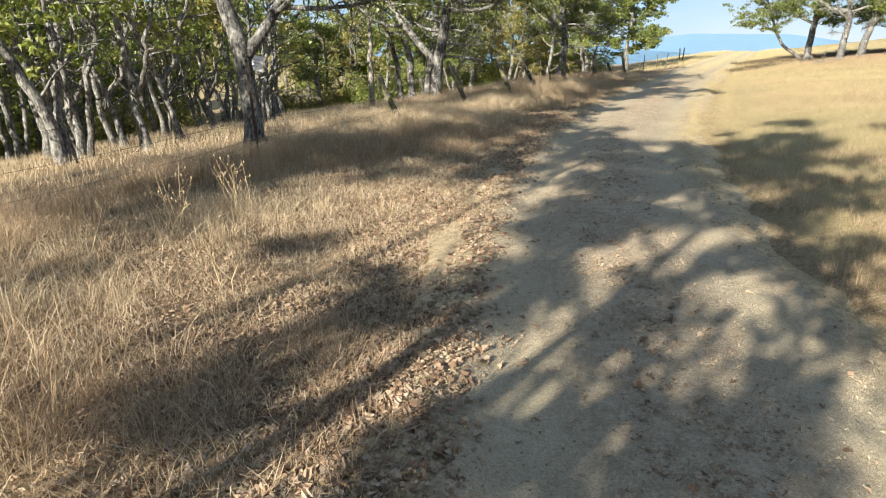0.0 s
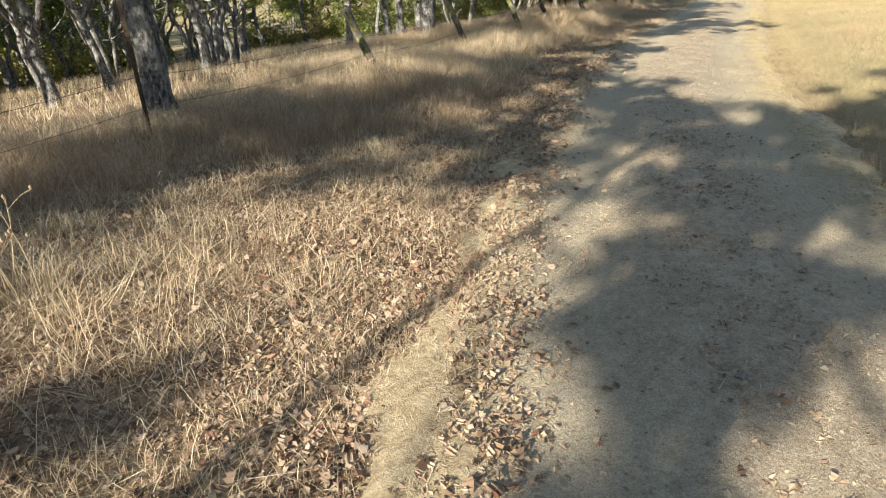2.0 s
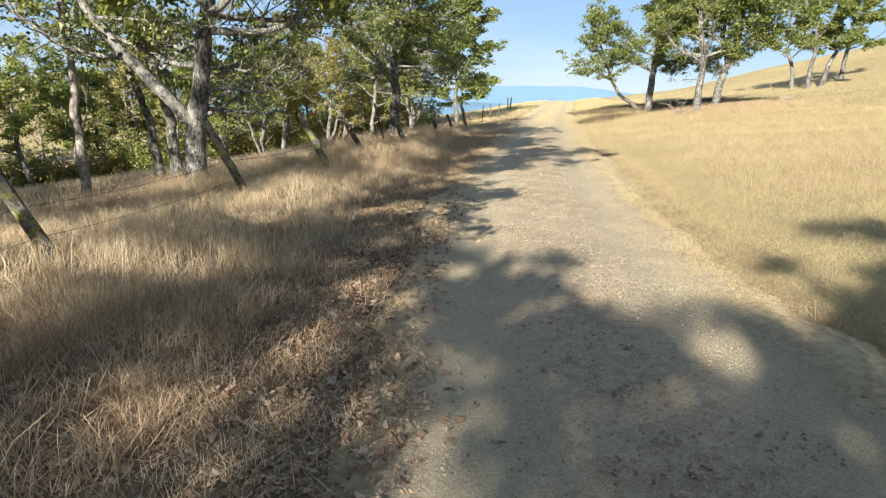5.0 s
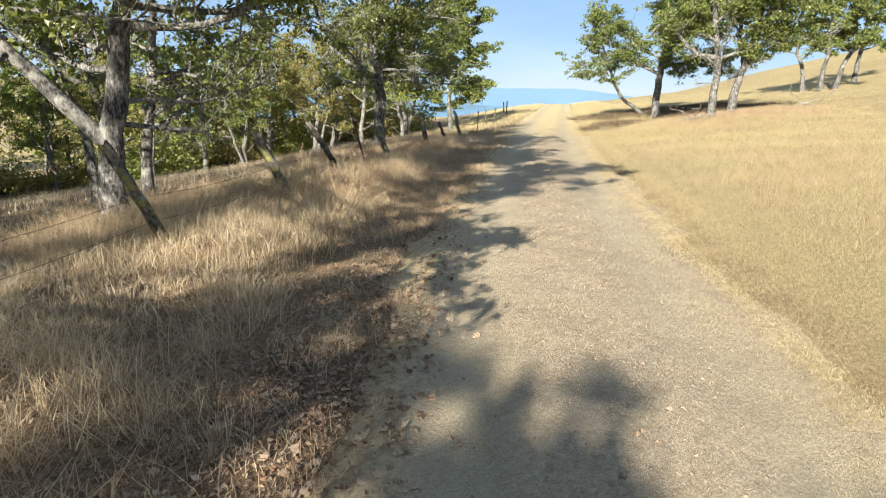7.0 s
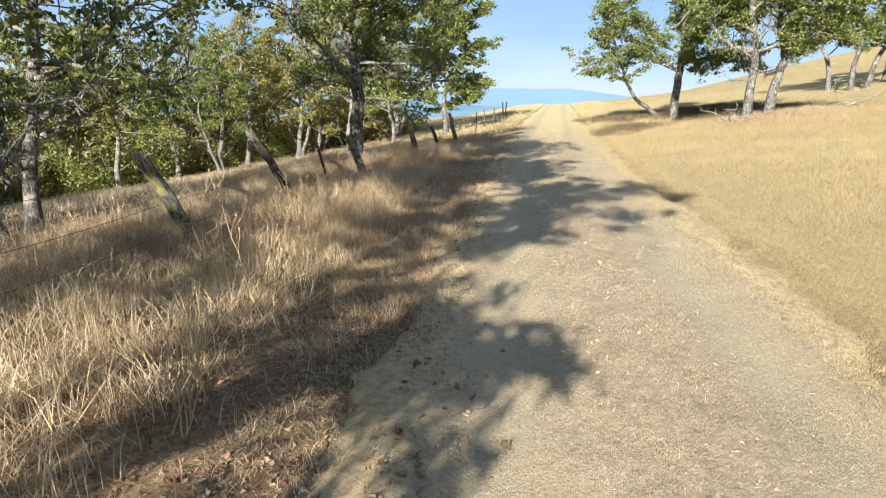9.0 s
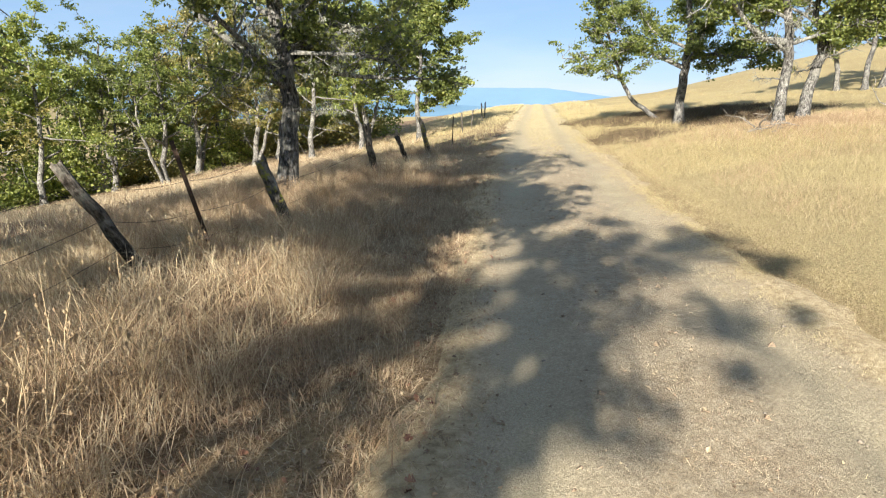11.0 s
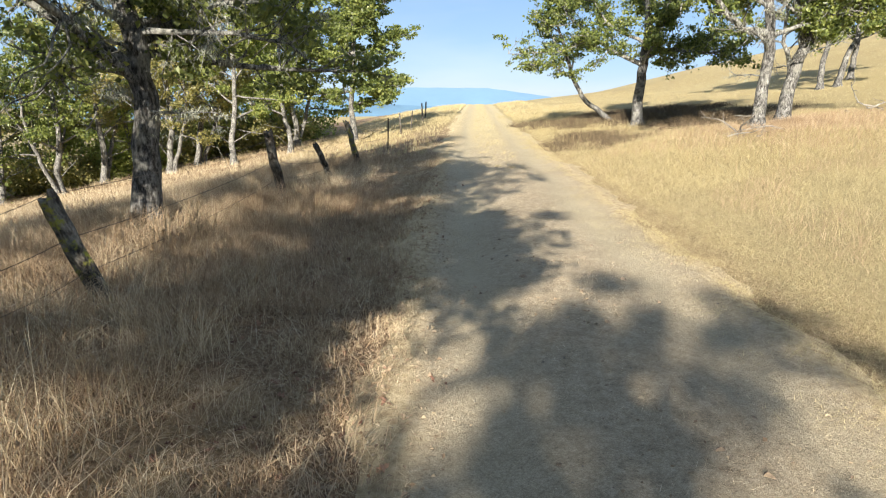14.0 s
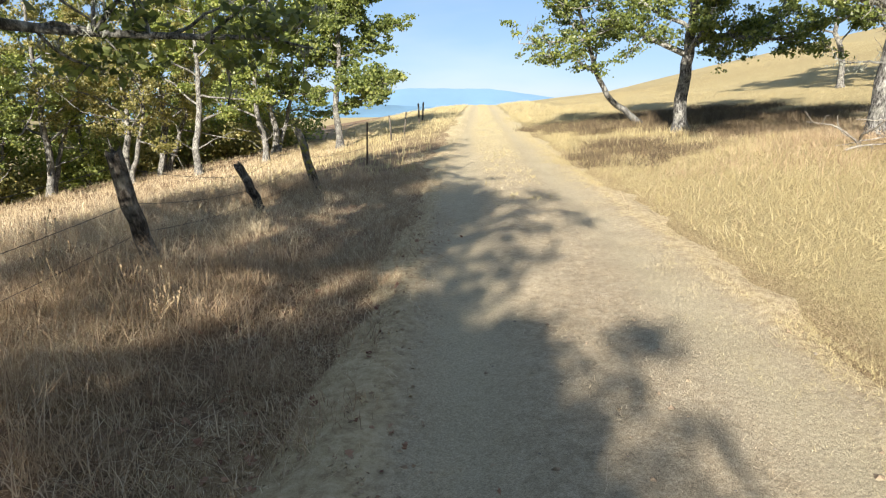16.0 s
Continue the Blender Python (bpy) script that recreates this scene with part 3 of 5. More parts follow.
# the oak with the big limb thrown out to one side
plant(oak("rough grey oak with long side limb and dark dead boughs", 12,
          [(0.17, [(0, 0, 0), (-0.03, 0, 0.6), (0.05, 0, 1.2), (0.28, 0.05, 2.0), (0.36, 0.1, 3.4), (0.3, 0.2, 6.2)]),
           (0.105, [(0.0, 0, 1.05), (-0.45, -0.05, 1.55), (-1.0, -0.1, 2.1), (-1.45, 0, 2.9), (-1.7, 0.2, 4.6)])],
          6.8, 3.0, 38000, BARK, LEAF_DARK, 0.09, 6, 2.3, lichen=5000, bare=0.5,
          own_limbs=[((0.3, 0.1, 3.8), (0.95, -0.22, 0.15), 3.6, 0.055, 1.6), ((0.3, 0.2, 5.0), (0.5, -0.85, 0.12), 3.2, 0.05, 1.6), ((0.3, 0.1, 4.2), (0.8, -0.6, 0.1), 3.5, 0.05, 1.6), ((0.3, 0.2, 6.0), (0.85, -0.5, 0.15), 3.0, 0.045, 1.6), ((0.3, 0.15, 4.6), (0.9, 0.2, 0.12), 2.7, 0.055, 1.6), ((0.3, 0.15, 5.2), (0.95, 0.0, 0.12), 2.5, 0.05, 1.6), ((0.25, 0.05, 2.4), (0.9, -0.3, 0.15), 3.0, 0.06, 1.6), ((0.25, 0.05, 2.8), (0.6, -0.8, 0.15), 3.0, 0.055, 1.6), ((0.3, 0.15, 4.4), (0.82, -0.57, 0.15), 2.9, 0.05, 1.6), ((0.3, 0.2, 5.3), (0.9, -0.45, 0.1), 2.6, 0.045, 1.6), ((0.3, 0.2, 6.0), (0.8, -0.5, 0.2), 1.6, 0.04, 1.6),
                     ((0.36, 0.1, 3.2), (1.6, -1.35, 0.5), 2.1, 0.045, 3.5), ((0.36, 0.1, 3.0), (2.0, -1.7, 0.6), 2.6, 0.045, 3.5), ((0.36, 0.1, 3.3), (1.75, -1.5, 0.6), 2.5, 0.05, 3.5), ((0.36, 0.1, 3.5), (2.35, -1.9, 0.6), 3.1, 0.05, 3.5), ((0.33, 0.12, 4.3), (1.6, -1.4, 0.6), 2.3, 0.045, 3.5), ((0.33, 0.12, 4.5), (2.2, -1.8, 0.6), 2.9, 0.045, 3.5),
                     ((0.3, 0.18, 5.2), (1.2, -1.2, 0.5), 1.9, 0.04, 3.5), ((0.3, 0.18, 5.4), (1.8, -1.6, 0.5), 2.5, 0.04, 3.5), ((0.3, 0.2, 6.0), (1.0, -1.0, 0.6), 1.6, 0.035, 3.0), ((0.3, 0.2, 6.1), (1.4, -1.3, 0.7), 2.1, 0.035, 3.0),
                     ((0.3, 0.05, 2.6), (0.85, -0.5, 0.35), 3.2, 0.07, 1.6), ((0.33, 0.1, 3.2), (0.7, -0.7, 0.3), 3.0, 0.06, 1.6), ((0.3, 0.1, 3.0), (1.0, 0.0, 0.4), 3.4, 0.06, 1.6),
                     ((0.2, 0.1, 1.5), (1, 0.5, 0.25), 1.3, 0.035, 0), ((0.2, 0.1, 1.25), (1, 0.2, -0.1), 1.2, 0.035, 0),
                     ((0.1, 0.1, 1.9), (-0.9, 0.4, 0.08), 2.6, 0.05, 1.0), ((0.15, 0.1, 2.1), (-0.3, 0.9, 0.1), 2.6, 0.05, 1.0), ((-0.9, -0.1, 2.0), (-0.7, -0.3, 0.12), 2.0, 0.045, 1.0)]), -0.18, 18.05)
# the spreading oak just behind the fence
plant(oak("broad oak with straight grey trunk hung with lichen", 13,
          [(0.17, [(0, 0, 0), (0.02, 0, 1.0), (0.05, 0, 2.0), (-0.1, 0.1, 3.0), (-0.35, 0.2, 4.2), (-0.4, 0.2, 5.2)])],
          5.8, 4.0, 31000, BARK, LEAF_DARK, 0.08, 14, 2.3, dead_twigs=6, lichen=15000, clear=(0.8, -0.6, 9.0, 1.9), bare=0.42,
          own_limbs=[((0.0, 0.1, 3.3), (0.85, -0.5, 0.10), 2.7, 0.06, 1.0), ((0.03, 0, 2.9), (0.1, -0.95, 0.3), 2.0, 0.06, 1.0), ((0.03, 0, 3.1), (0.75, -0.5, 0.3), 2.2, 0.06, 1.0), ((0.0, 0, 3.4), (0.5, -0.8, 0.3), 2.0, 0.06, 1.0), ((0.03, 0, 1.85), (-1, 0.1, 0.3), 3.4, 0.07, 0.9), ((0.03, 0, 1.7), (-0.8, -0.5, 0.45), 2.6, 0.06, 0.6), ((0.03, 0, 1.75), (-0.5, 0.8, 0.2), 3.0, 0.06, 1.0),
                     ((0.03, 0, 2.1), (0.5, 0.8, 0.2), 3.0, 0.05, 0.7), ((0.03, 0, 2.3), (0.9, 0.1, 0.15), 1.7, 0.04, 1.0), ((0.04, 0, 2.2), (0.75, -0.66, 0.08), 2.2, 0.04, 0.5),
                     ((0.03, 0, 2.0), (0.75, 0.65, 0.02), 3.0, 0.055, 1.0), ((0.03, 0, 2.2), (0.95, 0.3, 0.4), 2.0, 0.05, 0.6), ((0.03, 0, 2.1), (0.4, 0.9, 0.1), 2.6, 0.05, 0.7)]), 4.72, 26.95)
# the dark oak of several stems behind the fence, with low spreading boughs
plant(oak("dark many-stemmed oak with low drooping boughs behind the fence", 17,
          [(0.13, [(0, 0, 0), (-0.1, 0, 1.0), (-0.3, 0.1, 2.2), (-0.7, 0.2, 5.4)]),
           (0.12, [(0.45, 0.1, 0.0), (0.5, 0.1, 1.2), (0.75, 0.1, 2.4), (1.2, 0.0, 5.8)]),
           (0.11, [(-0.45, 0.2, 0.0), (-0.5, 0.3, 1.1), (-0.9, 0.4, 2.3), (-1.6, 0.6, 4.8)])],
          6.4, 3.2, 16000, BARK, LEAF_DARK, 0.092, 6, 2.1, lichen=3000,
          own_limbs=[((0.55, 0.1, 1.4), (1, 0.2, 0.05), 3.0, 0.06, 0.0), ((0.6, 0.1, 1.6), (0.9, -0.3, 0.35), 2.8, 0.055, 0.6), ((0.7, 0.1, 2.2), (0.95, 0.1, 0.15), 3.2, 0.06, 1.0),
                     ((0.7, 0.1, 2.4), (0.7, -0.6, 0.1), 2.8, 0.05, 1.0), ((-0.3, 0.1, 2.2), (-0.8, -0.5, 0.1), 2.8, 0.05, 1.0), ((0.0, 0.1, 2.3), (0.1, -1.0, 0.1), 2.4, 0.05, 1.0)]), -1.0, 22.9)
# the oaks on the meadow
plant(oak("open-grown oak on the meadow with a dark straight trunk", 14,
          [(0.19, [(0, 0, 0), (0.04, 0, 1.0), (0.1, 0, 2.0), (0.2, 0.1, 3.4), (0.1, 0.2, 6.2)]),
           ],
          7.4, 3.5, 42000, BARK, LEAF, 0.095, 9, 1.9,
          own_limbs=[((0.1, 0, 2.0), (-0.85, 0.4, 0.32), 4.0, 0.09, 1.0), ((0.1, 0, 2.2), (0.8, -0.5, 0.4), 2.8, 0.08, 1.0), ((0.1, 0, 2.0), (-0.6, -0.7, 0.3), 2.6, 0.06, 1.0)]), 19.85, 36.85)
plant(oak("small oak on the meadow leaning low over the slope", 18,
          [(0.115, [(0, 0, 0), (-0.55, 0.1, 0.42), (-1.25, 0.15, 0.85), (-1.75, 0.1, 1.7), (-2.5, 0.0, 3.2), (-3.0, 0.1, 4.6)])],
          5.2, 2.3, 9000, BARK, LEAF, 0.11, 9, 1.7,
          own_limbs=[((-1.7, 0.1, 1.6), (-0.8, -0.2, 0.5), 2.2, 0.05, 1.0), ((-2.2, 0, 2.6), (-0.9, 0.1, 0.2), 2.2, 0.045, 1.0)]), 21.5, 40.55)
plant(oak("stout oak with bleached lower trunk and a level bough", 15,
          [(0.15, [(0, 0, 0), (-0.06, 0, 0.8), (0.10, 0, 1.5), (-0.04, 0, 2.3), (-0.25, 0.1, 3.6), (-0.3, 0.2, 6.2)])],
          7.0, 3.0, 27000, BARK, LEAF, 0.095, 10, 1.9, dead_twigs=6, lichen=2600,
          own_limbs=[((0.0, 0, 2.1), (-0.9, 0.45, 0.35), 2.9, 0.10, 0.6), ((0.02, 0, 1.7), (-0.7, -0.3, 0.1), 1.4, 0.05, 0.0)]), 17.55, 29.9)
plant(oak("stout oak leaning away from its neighbour, bleached at the foot", 16,
          [(0.16, [(0, 0, 0), (0.10, -0.03, 0.7), (0.35, -0.1, 1.6), (0.55, -0.2, 2.6), (0.75, -0.25, 4.0), (1.0, -0.2, 6.4)]),
           (0.12, [(0.38, -0.1, 1.7), (0.2, 0.0, 2.6), (0.15, 0.2, 4.0)])],
          7.2, 3.2, 29000, BARK, LEAF, 0.095, 8, 2.0, dead_twigs=4, lichen=1800), 18.5, 30.1)
for k, (dx, dy, lean) in enumerate(((1.5, 2.8, -0.6), (0.0, 0.0, 0.25), (0.6, -0.4, 0.9), (3.6, 1.2, 0.4))):
    plant(oak("oak of a small clump on the upper meadow", 20 + k,
              [(0.15, [(0, 0, 0), (lean * 0.3, 0, 1.0), (lean, 0.1, 2.4), (lean * 1.3, 0.2, 5.4)])],
              6.0, 2.9, 10000, PALE_BARK if k < 1 else BARK, LEAF, 0.14, 9, 1.4, joined=True, plain=True), 32.2 + dx, 39.7 + dy)
# the small bright tree at the end of the wood
plant(oak("small bright-leaved oak at the end of the wood", 30,
          [(0.14, [(0, 0, 0), (-0.1, 0, 1.5), (0.1, 0.1, 3.2), (0.0, 0.2, 6.4)])],
          6.8, 3.3, 42000, BARK, LEAF, 0.13, 15, 1.4, joined=True), 13.95, 51.2, 0, 0.02, 1.16)

# oaks behind the start of the road, whose shade lies over it
SHADE = oak("tall oak shading the road", 40,
            [(0.085, [(0, 0, 0), (0.15, 0, 1.2), (-0.2, 0.1, 2.6), (0.3, 0.2, 7.0)])],
            8.0, 2.9, 4600, BARK, LEAF, 0.15, 9, 1.9, joined=True, tuft=0.26, bare=0.66, per=75)
plant(SHADE, -4.4, -4.2)
for x, y, rz, sc in ((-1.9, -6.2, 70, 1.0), (-0.3, -8.6, 160, 1.0), (2.2, -9.5, 40, 0.9)):
    plant(copy_thing(SHADE, Matrix()), x, y, rz, 0.02, sc)

HIGH = oak("tall oak with a high crown shading the bank", 41,
           [(0.08, [(0, 0, 0), (0.1, 0, 1.6), (-0.1, 0.1, 3.4), (0.1, 0.1, 7.4)])],
           8.0, 2.4, 3300, BARK, LEAF, 0.14, 7, 4.9, joined=True, tuft=0.26, bare=0.5, per=75)
plant(HIGH, -6.4, -0.2, 0, 0.02, 0.86)
for x, y, rz, sc in ((-7.3, 0.2, 70, 0.93), (-5.4, -2.0, 150, 0.86), (-5.4, -3.9, 220, 0.72), (-4.5, -3.3, 100, 0.84), (-11.9, -0.2, 10, 0.92), (-8.0, -2.0, 130, 0.85), (-3.6, -1.6, 250, 0.84), (-9.0, -2.4, 60, 0.9), (-10.4, -1.2, 190, 0.95), (-10.5, 6.5, 30, 0.95), (-8.6, 5.2, 200, 0.85), (-6.7, 8.3, 320, 0.86)):
    plant(copy_thing(HIGH, Matrix()), x, y, rz, 0.02, sc)

# the wood below the fence
WOOD = []
for k in range(10):
    rng = np.random.default_rng(100 + k)
    far = k >= 6
    lean = rng.uniform(-1.9, -0.5) if not far else rng.uniform(-0.8, 0.8)
    sway = rng.uniform(-0.5, 0.5)
    stems = [(rng.uniform(0.085, 0.135), [(0, 0, 0), (lean * 0.22, 0, 1.2), (lean * 0.6, sway * 0.6, 3.0), (lean, sway, 6.4)])]
    if not far and k % 2 == 0:
        stems.append((rng.uniform(0.07, 0.10), [(0.1, 0.15, 0.0), (0.25 + lean * 0.1, 0.3, 1.3), (0.5 + lean * 0.3, 0.6, 3.0), (0.7 + lean * 0.5, 0.8, 5.4)]))
    elif not far:
        stems.append((0.07, [(lean * 0.24, 0, 1.3), (lean * 0.24 + 0.45, 0.1, 2.0), (lean * 0.3 + 0.8, 0.2, 3.2), (lean * 0.3 + 1.0, 0.3, 5.2)]))
    WOOD.append(oak("slender grey-barked oak in the wood" if k % 4 != 3 else "slender oak with turning yellow leaves in the wood", 100 + k,
                    stems, 7.0, 1.9, 3000 if far else 880, PALE_BARK, (LEAF, LEAF_BRIGHT, LEAF_BRIGHT, LEAF_TURN)[k % 4], 0.17 if far else 0.15, 6 if far else 4, 1.7 if far else 2.2,
                    joined=True, plain=True, tuft=0.30 if far else 0.22, crooked=0.03,
                    own_limbs=[((lean * 0.2, 0, 1.1), (rng.uniform(-1, 1), rng.uniform(-1, 1), 0.5), 1.6, 0.03, 0.0), ((lean * 0.4, sway * 0.3, 2.0), (rng.uniform(-1, 1), rng.uniform(-1, 1), 0.3), 1.4, 0.03, 0.0)]))
# the leafy front of the wood along the open strip
EDGE = [oak("oak at the wood's edge with pale trunk and low leafy crown", 130 + k,
            [(0.16, [(0, 0, 0), (0.1 * k, 0, 1.0), (0.3 - 0.2 * k, 0.2, 2.4), (0.1, 0.1, 7.0)])] + ([(0.11, [(0.2, 0.1, 0.0), (0.55, 0.2, 1.1), (1.1, 0.3, 2.6), (1.3, 0.3, 5.6)])] if k else []),
            8.0, 3.3, 11500, PALE_BARK, (LEAF_BRIGHT, LEAF_TURN, LEAF)[k], 0.12, 12, 1.7, joined=True, plain=True, tuft=0.2,
            own_limbs=[((0.05, 0, 1.0), (0.9, -0.4, 0.5), 1.6, 0.03, 0.0), ((0.05, 0, 0.8), (-0.8, -0.5, 0.6), 1.4, 0.03, 0.0)]) for k in range(3)]
for n, (x, y, rz, sc) in enumerate(((8.0, 51.0, 0, 1.05), (2.2, 54.3, 40, 1.1), (0.9, 50.4, 200, 0.95), (10.8, 51.8, 120, 0.95), (5.2, 53.2, 300, 1.05), (-1.6, 51.4, 70, 1.0),
                                    (-4.2, 49.2, 20, 1.0), (-6.6, 50.6, 250, 1.05), (-9.0, 48.6, 90, 1.0), (-11.4, 46.6, 160, 1.0), (6.6, 55.4, 330, 1.15), (11.8, 56.0, 10, 1.1))):
    plant(EDGE[n] if n < 3 else copy_thing(EDGE[n % 3], Matrix()), x, y, rz, 0.03, sc)

def wood_edge(y):
    """The wood's front: close to the fence at first, then drawing back round an open bay of grass."""
    return np.interp(y, [6, 14, 19, 24, 31, 37, 42, 47, 50.5, 53, 56, 90], [-8.0, -7.0, -5.6, -5.8, -7.4, -13.0, -15.0, -12.0, -6.0, 4.5, 11.5, 20.0])


rng = np.random.default_rng(5)
spots, first = [], set()
FIXED = [(-5.35, 18.7), (-6.6, 14.5), (-7.6, 13.0), (-6.9, 17.2), (-8.4, 15.0), (-9.6, 13.6)]
for x, y in FIXED:
    spots.append((x, y, False))
for limit, y0, y1, depth in ((54, 12, 34, 12.0), (68, 31, 47, 10.0), (104, 47, 74, 14.0)):
    for _ in range(3000):
        if len(spots) >= limit:
            break
        y = rng.uniform(y0, y1)
        d = depth * rng.uniform() ** 1.3
        if y > 47:
            x = rng.uniform(-13, 18)
            if x > wood_edge(y - 1.8):
                continue
        else:
            x = float(wood_edge(y)) - d
        near = y < 33
        if all((x - a) ** 2 + (y - c) ** 2 > (1.25 if near else 1.7) ** 2 for a, c, _ in spots):
            spots.append((x, y, not near))
count = [0, 0]
for x, y, deep in spots:
    k = 6 + count[1] % 4 if deep else count[0] % 6
    count[deep] += 1
    ob = WOOD[k] if k not in first else copy_thing(WOOD[k], Matrix())
    first.add(k)
    plant(ob, x, y, rng.uniform(0, 360) if deep else rng.uniform(-35, 35), 0.03, rng.uniform(0.85, 1.25))


# the deep of the wood, closing the view between the stems
rng = np.random.default_rng(15)
for n in range(36):
    y = 24 + 40 * (n / 36) + rng.uniform(-1, 1)
    x = float(wood_edge(min(y, 47))) - rng.uniform(9, 24)
    plant(copy_thing(WOOD[6 + n % 4], Matrix()), x, y, rng.uniform(0, 360), 0.03, rng.uniform(1.0, 1.5))

for n in range(26):
    y = 14 + 40 * (n / 26) + rng.uniform(-1, 1)
    plant(copy_thing(WOOD[6 + n % 4], Matrix()), -20 - rng.uniform(0, 16), y, rng.uniform(0, 360), 0.03, rng.uniform(1.1, 1.6))

for n in range(20):
    q = n / 19
    plant(copy_thing(EDGE[n % 3], Matrix()), -66 + 40 * q + rng.uniform(-3, 3), 34 + 46 * q + rng.uniform(-8, 8), rng.uniform(0, 360), 0.05, rng.uniform(1.1, 1.5))

# the pale straight stem standing before the wood
plant(oak("pale slim oak with a straight bare stem", 150,
          [(0.085, [(0, 0, 0), (0.02, 0, 1.2), (-0.02, 0.05, 2.6), (0.15, 0.1, 6.4)])],
          7.0, 1.9, 3200, DEADWOOD, LEAF_BRIGHT, 0.12, 8, 2.5, joined=True, plain=True), -2.08, 19.1)


# low shrubs under the wood's trees
def shrub(seed):
    rng = np.random.default_rng(seed)
    top = new("shrub")
    tagged(top, "leafy green shrub growing under the wood's oaks", "shrub", "shrubs in the wood")
    stems, tips = Pile(), []
    for _ in range(9):
        line = wander((0, 0, -0.05), (rng.normal(0, 0.6), rng.normal(0, 0.6), 1), rng.uniform(0.8, 1.7), 6, rng, 0.25, 0.0)
        v, f = tube(line, np.linspace(0.018, 0.004, 7), 4)
        stems.add(v, f)
        tips += [line[j] for j in (2, 3, 4, 5, 6)]
    part("stem", stems.mesh("stem", BARK), top)
    tips = np.array(tips)[rng.integers(0, len(tips), 2600)] + rng.normal(0, 0.26, (2600, 3)) * [1, 1, 0.7]
    part("foliage", leaf_mesh("foliage", tips, 0.095, rng, (LEAF_TURN, LEAF_BRIGHT)[seed % 2]), top)
    return top


SHRUBS = [shrub(600), shrub(601)]
rng = np.random.default_rng(8)
for n in range(30):
    if n < 12:
        y = rng.uniform(28, 46)
        x = float(wood_edge(y)) - rng.uniform(3.5, 13)
    else:
        x = rng.uniform(-12, 12)
        y = float(np.interp(x, [-8, -5, -1, 5, 12], [46, 50, 54, 56.5, 59])) + rng.uniform(0, 8)
    ob = SHRUBS[n] if n < 2 else copy_thing(SHRUBS[n % 2], Matrix())
    plant(ob, x, y, rng.uniform(0, 360), 0.02, rng.uniform(1.0, 1.6) if n < 12 else rng.uniform(1.3, 2.3))


for n in range(16):
    plant(copy_thing(SHRUBS[n % 2], Matrix()), 3.5 + 10.5 * n / 16 + rng.uniform(-0.5, 0.5), 58 + rng.uniform(-2, 5) + 0.25 * n, rng.uniform(0, 360), 0.05, rng.uniform(1.5, 2.4))
for n in range(36):
    y = 10 + 42 * (n / 36) + rng.uniform(-1, 1)
    x = float(wood_edge(min(y, 44))) - rng.uniform(9, 26)
    plant(copy_thing(SHRUBS[n % 2], Matrix()), x, y, rng.uniform(0, 360), 0.05, rng.uniform(1.6, 3.0))


# ---------------------------------------------------------------- fence
def leaning_post(h, r, mat, seed, name, splinter=0.06):
    """A split, weathered post with a broken top."""
    rng = np.random.default_rng(seed)
    pts = np.stack([rng.normal(0, 0.008, 9), rng.normal(0, 0.008, 9), np.linspace(-0.25, h, 9)], 1)
    v, f = tube(pts, np.linspace(r * 1.05, r * 0.9, 9), 9, rng, 0.06)
    p = Pile()
    v = v.reshape(9, 9, 3)
    v[-1, :, 2] += rng.uniform(-splinter, splinter, 9)
    tip = v[-1].mean(0) - [0, 0, 0.02]
    v = np.vstack([v.reshape(-1, 3), tip])
    k = np.arange(72, 81)
    cap = np.stack([k, np.roll(k, -1), np.full(9, 81), np.full(9, 81)], 1)
    me = bpy.data.meshes.new(name)
    me.from_pydata([tuple(q) for q in v], [], [tuple(q) for q in f] + [tuple(q[:3]) for q in cap])
    me.materials.append(mat)
    return me


def steel_stake(h):
    """A T-section steel stake with studs."""
    bm = bmesh.new()

    def bar(x, y, z, sx, sy, sz):
        bmesh.ops.create_cube(bm, size=1, matrix=Matrix.Translation((x, y, z)) @ Matrix.Diagonal((sx, sy, sz, 1)))
    bar(0, 0, h / 2 - 0.12, 0.038, 0.006, h + 0.25)
    bar(0, 0.018, h / 2 - 0.12, 0.006, 0.030, h + 0.25)
    for i in range(int(h / 0.07)):
        bar(0, -0.006, 0.1 + i * 0.07, 0.012, 0.008, 0.012)
    me = bpy.data.meshes.new("steel_stake")
    bm.to_mesh(me)
    bm.free()
    me.materials.append(RUST)
    return me


fence = new("wire_fence")
tagged(fence, "sagging barbed wire fence on leaning weathered posts", "fence")


# place, height, radius, lean along x and y in degrees, mossy
WOOD_POSTS = [(-0.84, 12.95, 1.0, 0.06, -25, 4, 1), (0.62, 16.4, 1.14, 0.06, -26, 0, 1), (2.0, 19.2, 1.05, 0.07, -26, -6, 1), (3.08, 22.1, 1.1, 0.058, -30, 2, 0),
              (4.47, 23.98, 0.88, 0.075, -20, 4, 1), (6.6, 28.98, 1.0, 0.075, -11, -6, 0), (7.92, 31.4, 0.68, 0.06, -24, -10, 0), (9.05, 33.3, 1.05, 0.065, -17, -10, 1),
              (14.6, 46.0, 0.95, 0.035, -4, 0, 0), (16.4, 49.6, 0.95, 0.035, 5, 0, 0), (20.0, 57.2, 1.05, 0.05, -3, 0, 0), (21.0, 59.3, 1.05, 0.05, 4, 0, 0),
              (-4.6, 5.0, 1.1, 0.07, -8, 0, 0), (-6.6, 0.5, 1.1, 0.07, 6, 0, 0), (-9.2, -5.0, 1.1, 0.07, -4, 0, 0)]
STAKES = [(-2.6, 9.15, 1.35, -3), (3.65, 22.35, 1.12, -14), (11.05, 37.2, 0.95, 2)]
tops = []
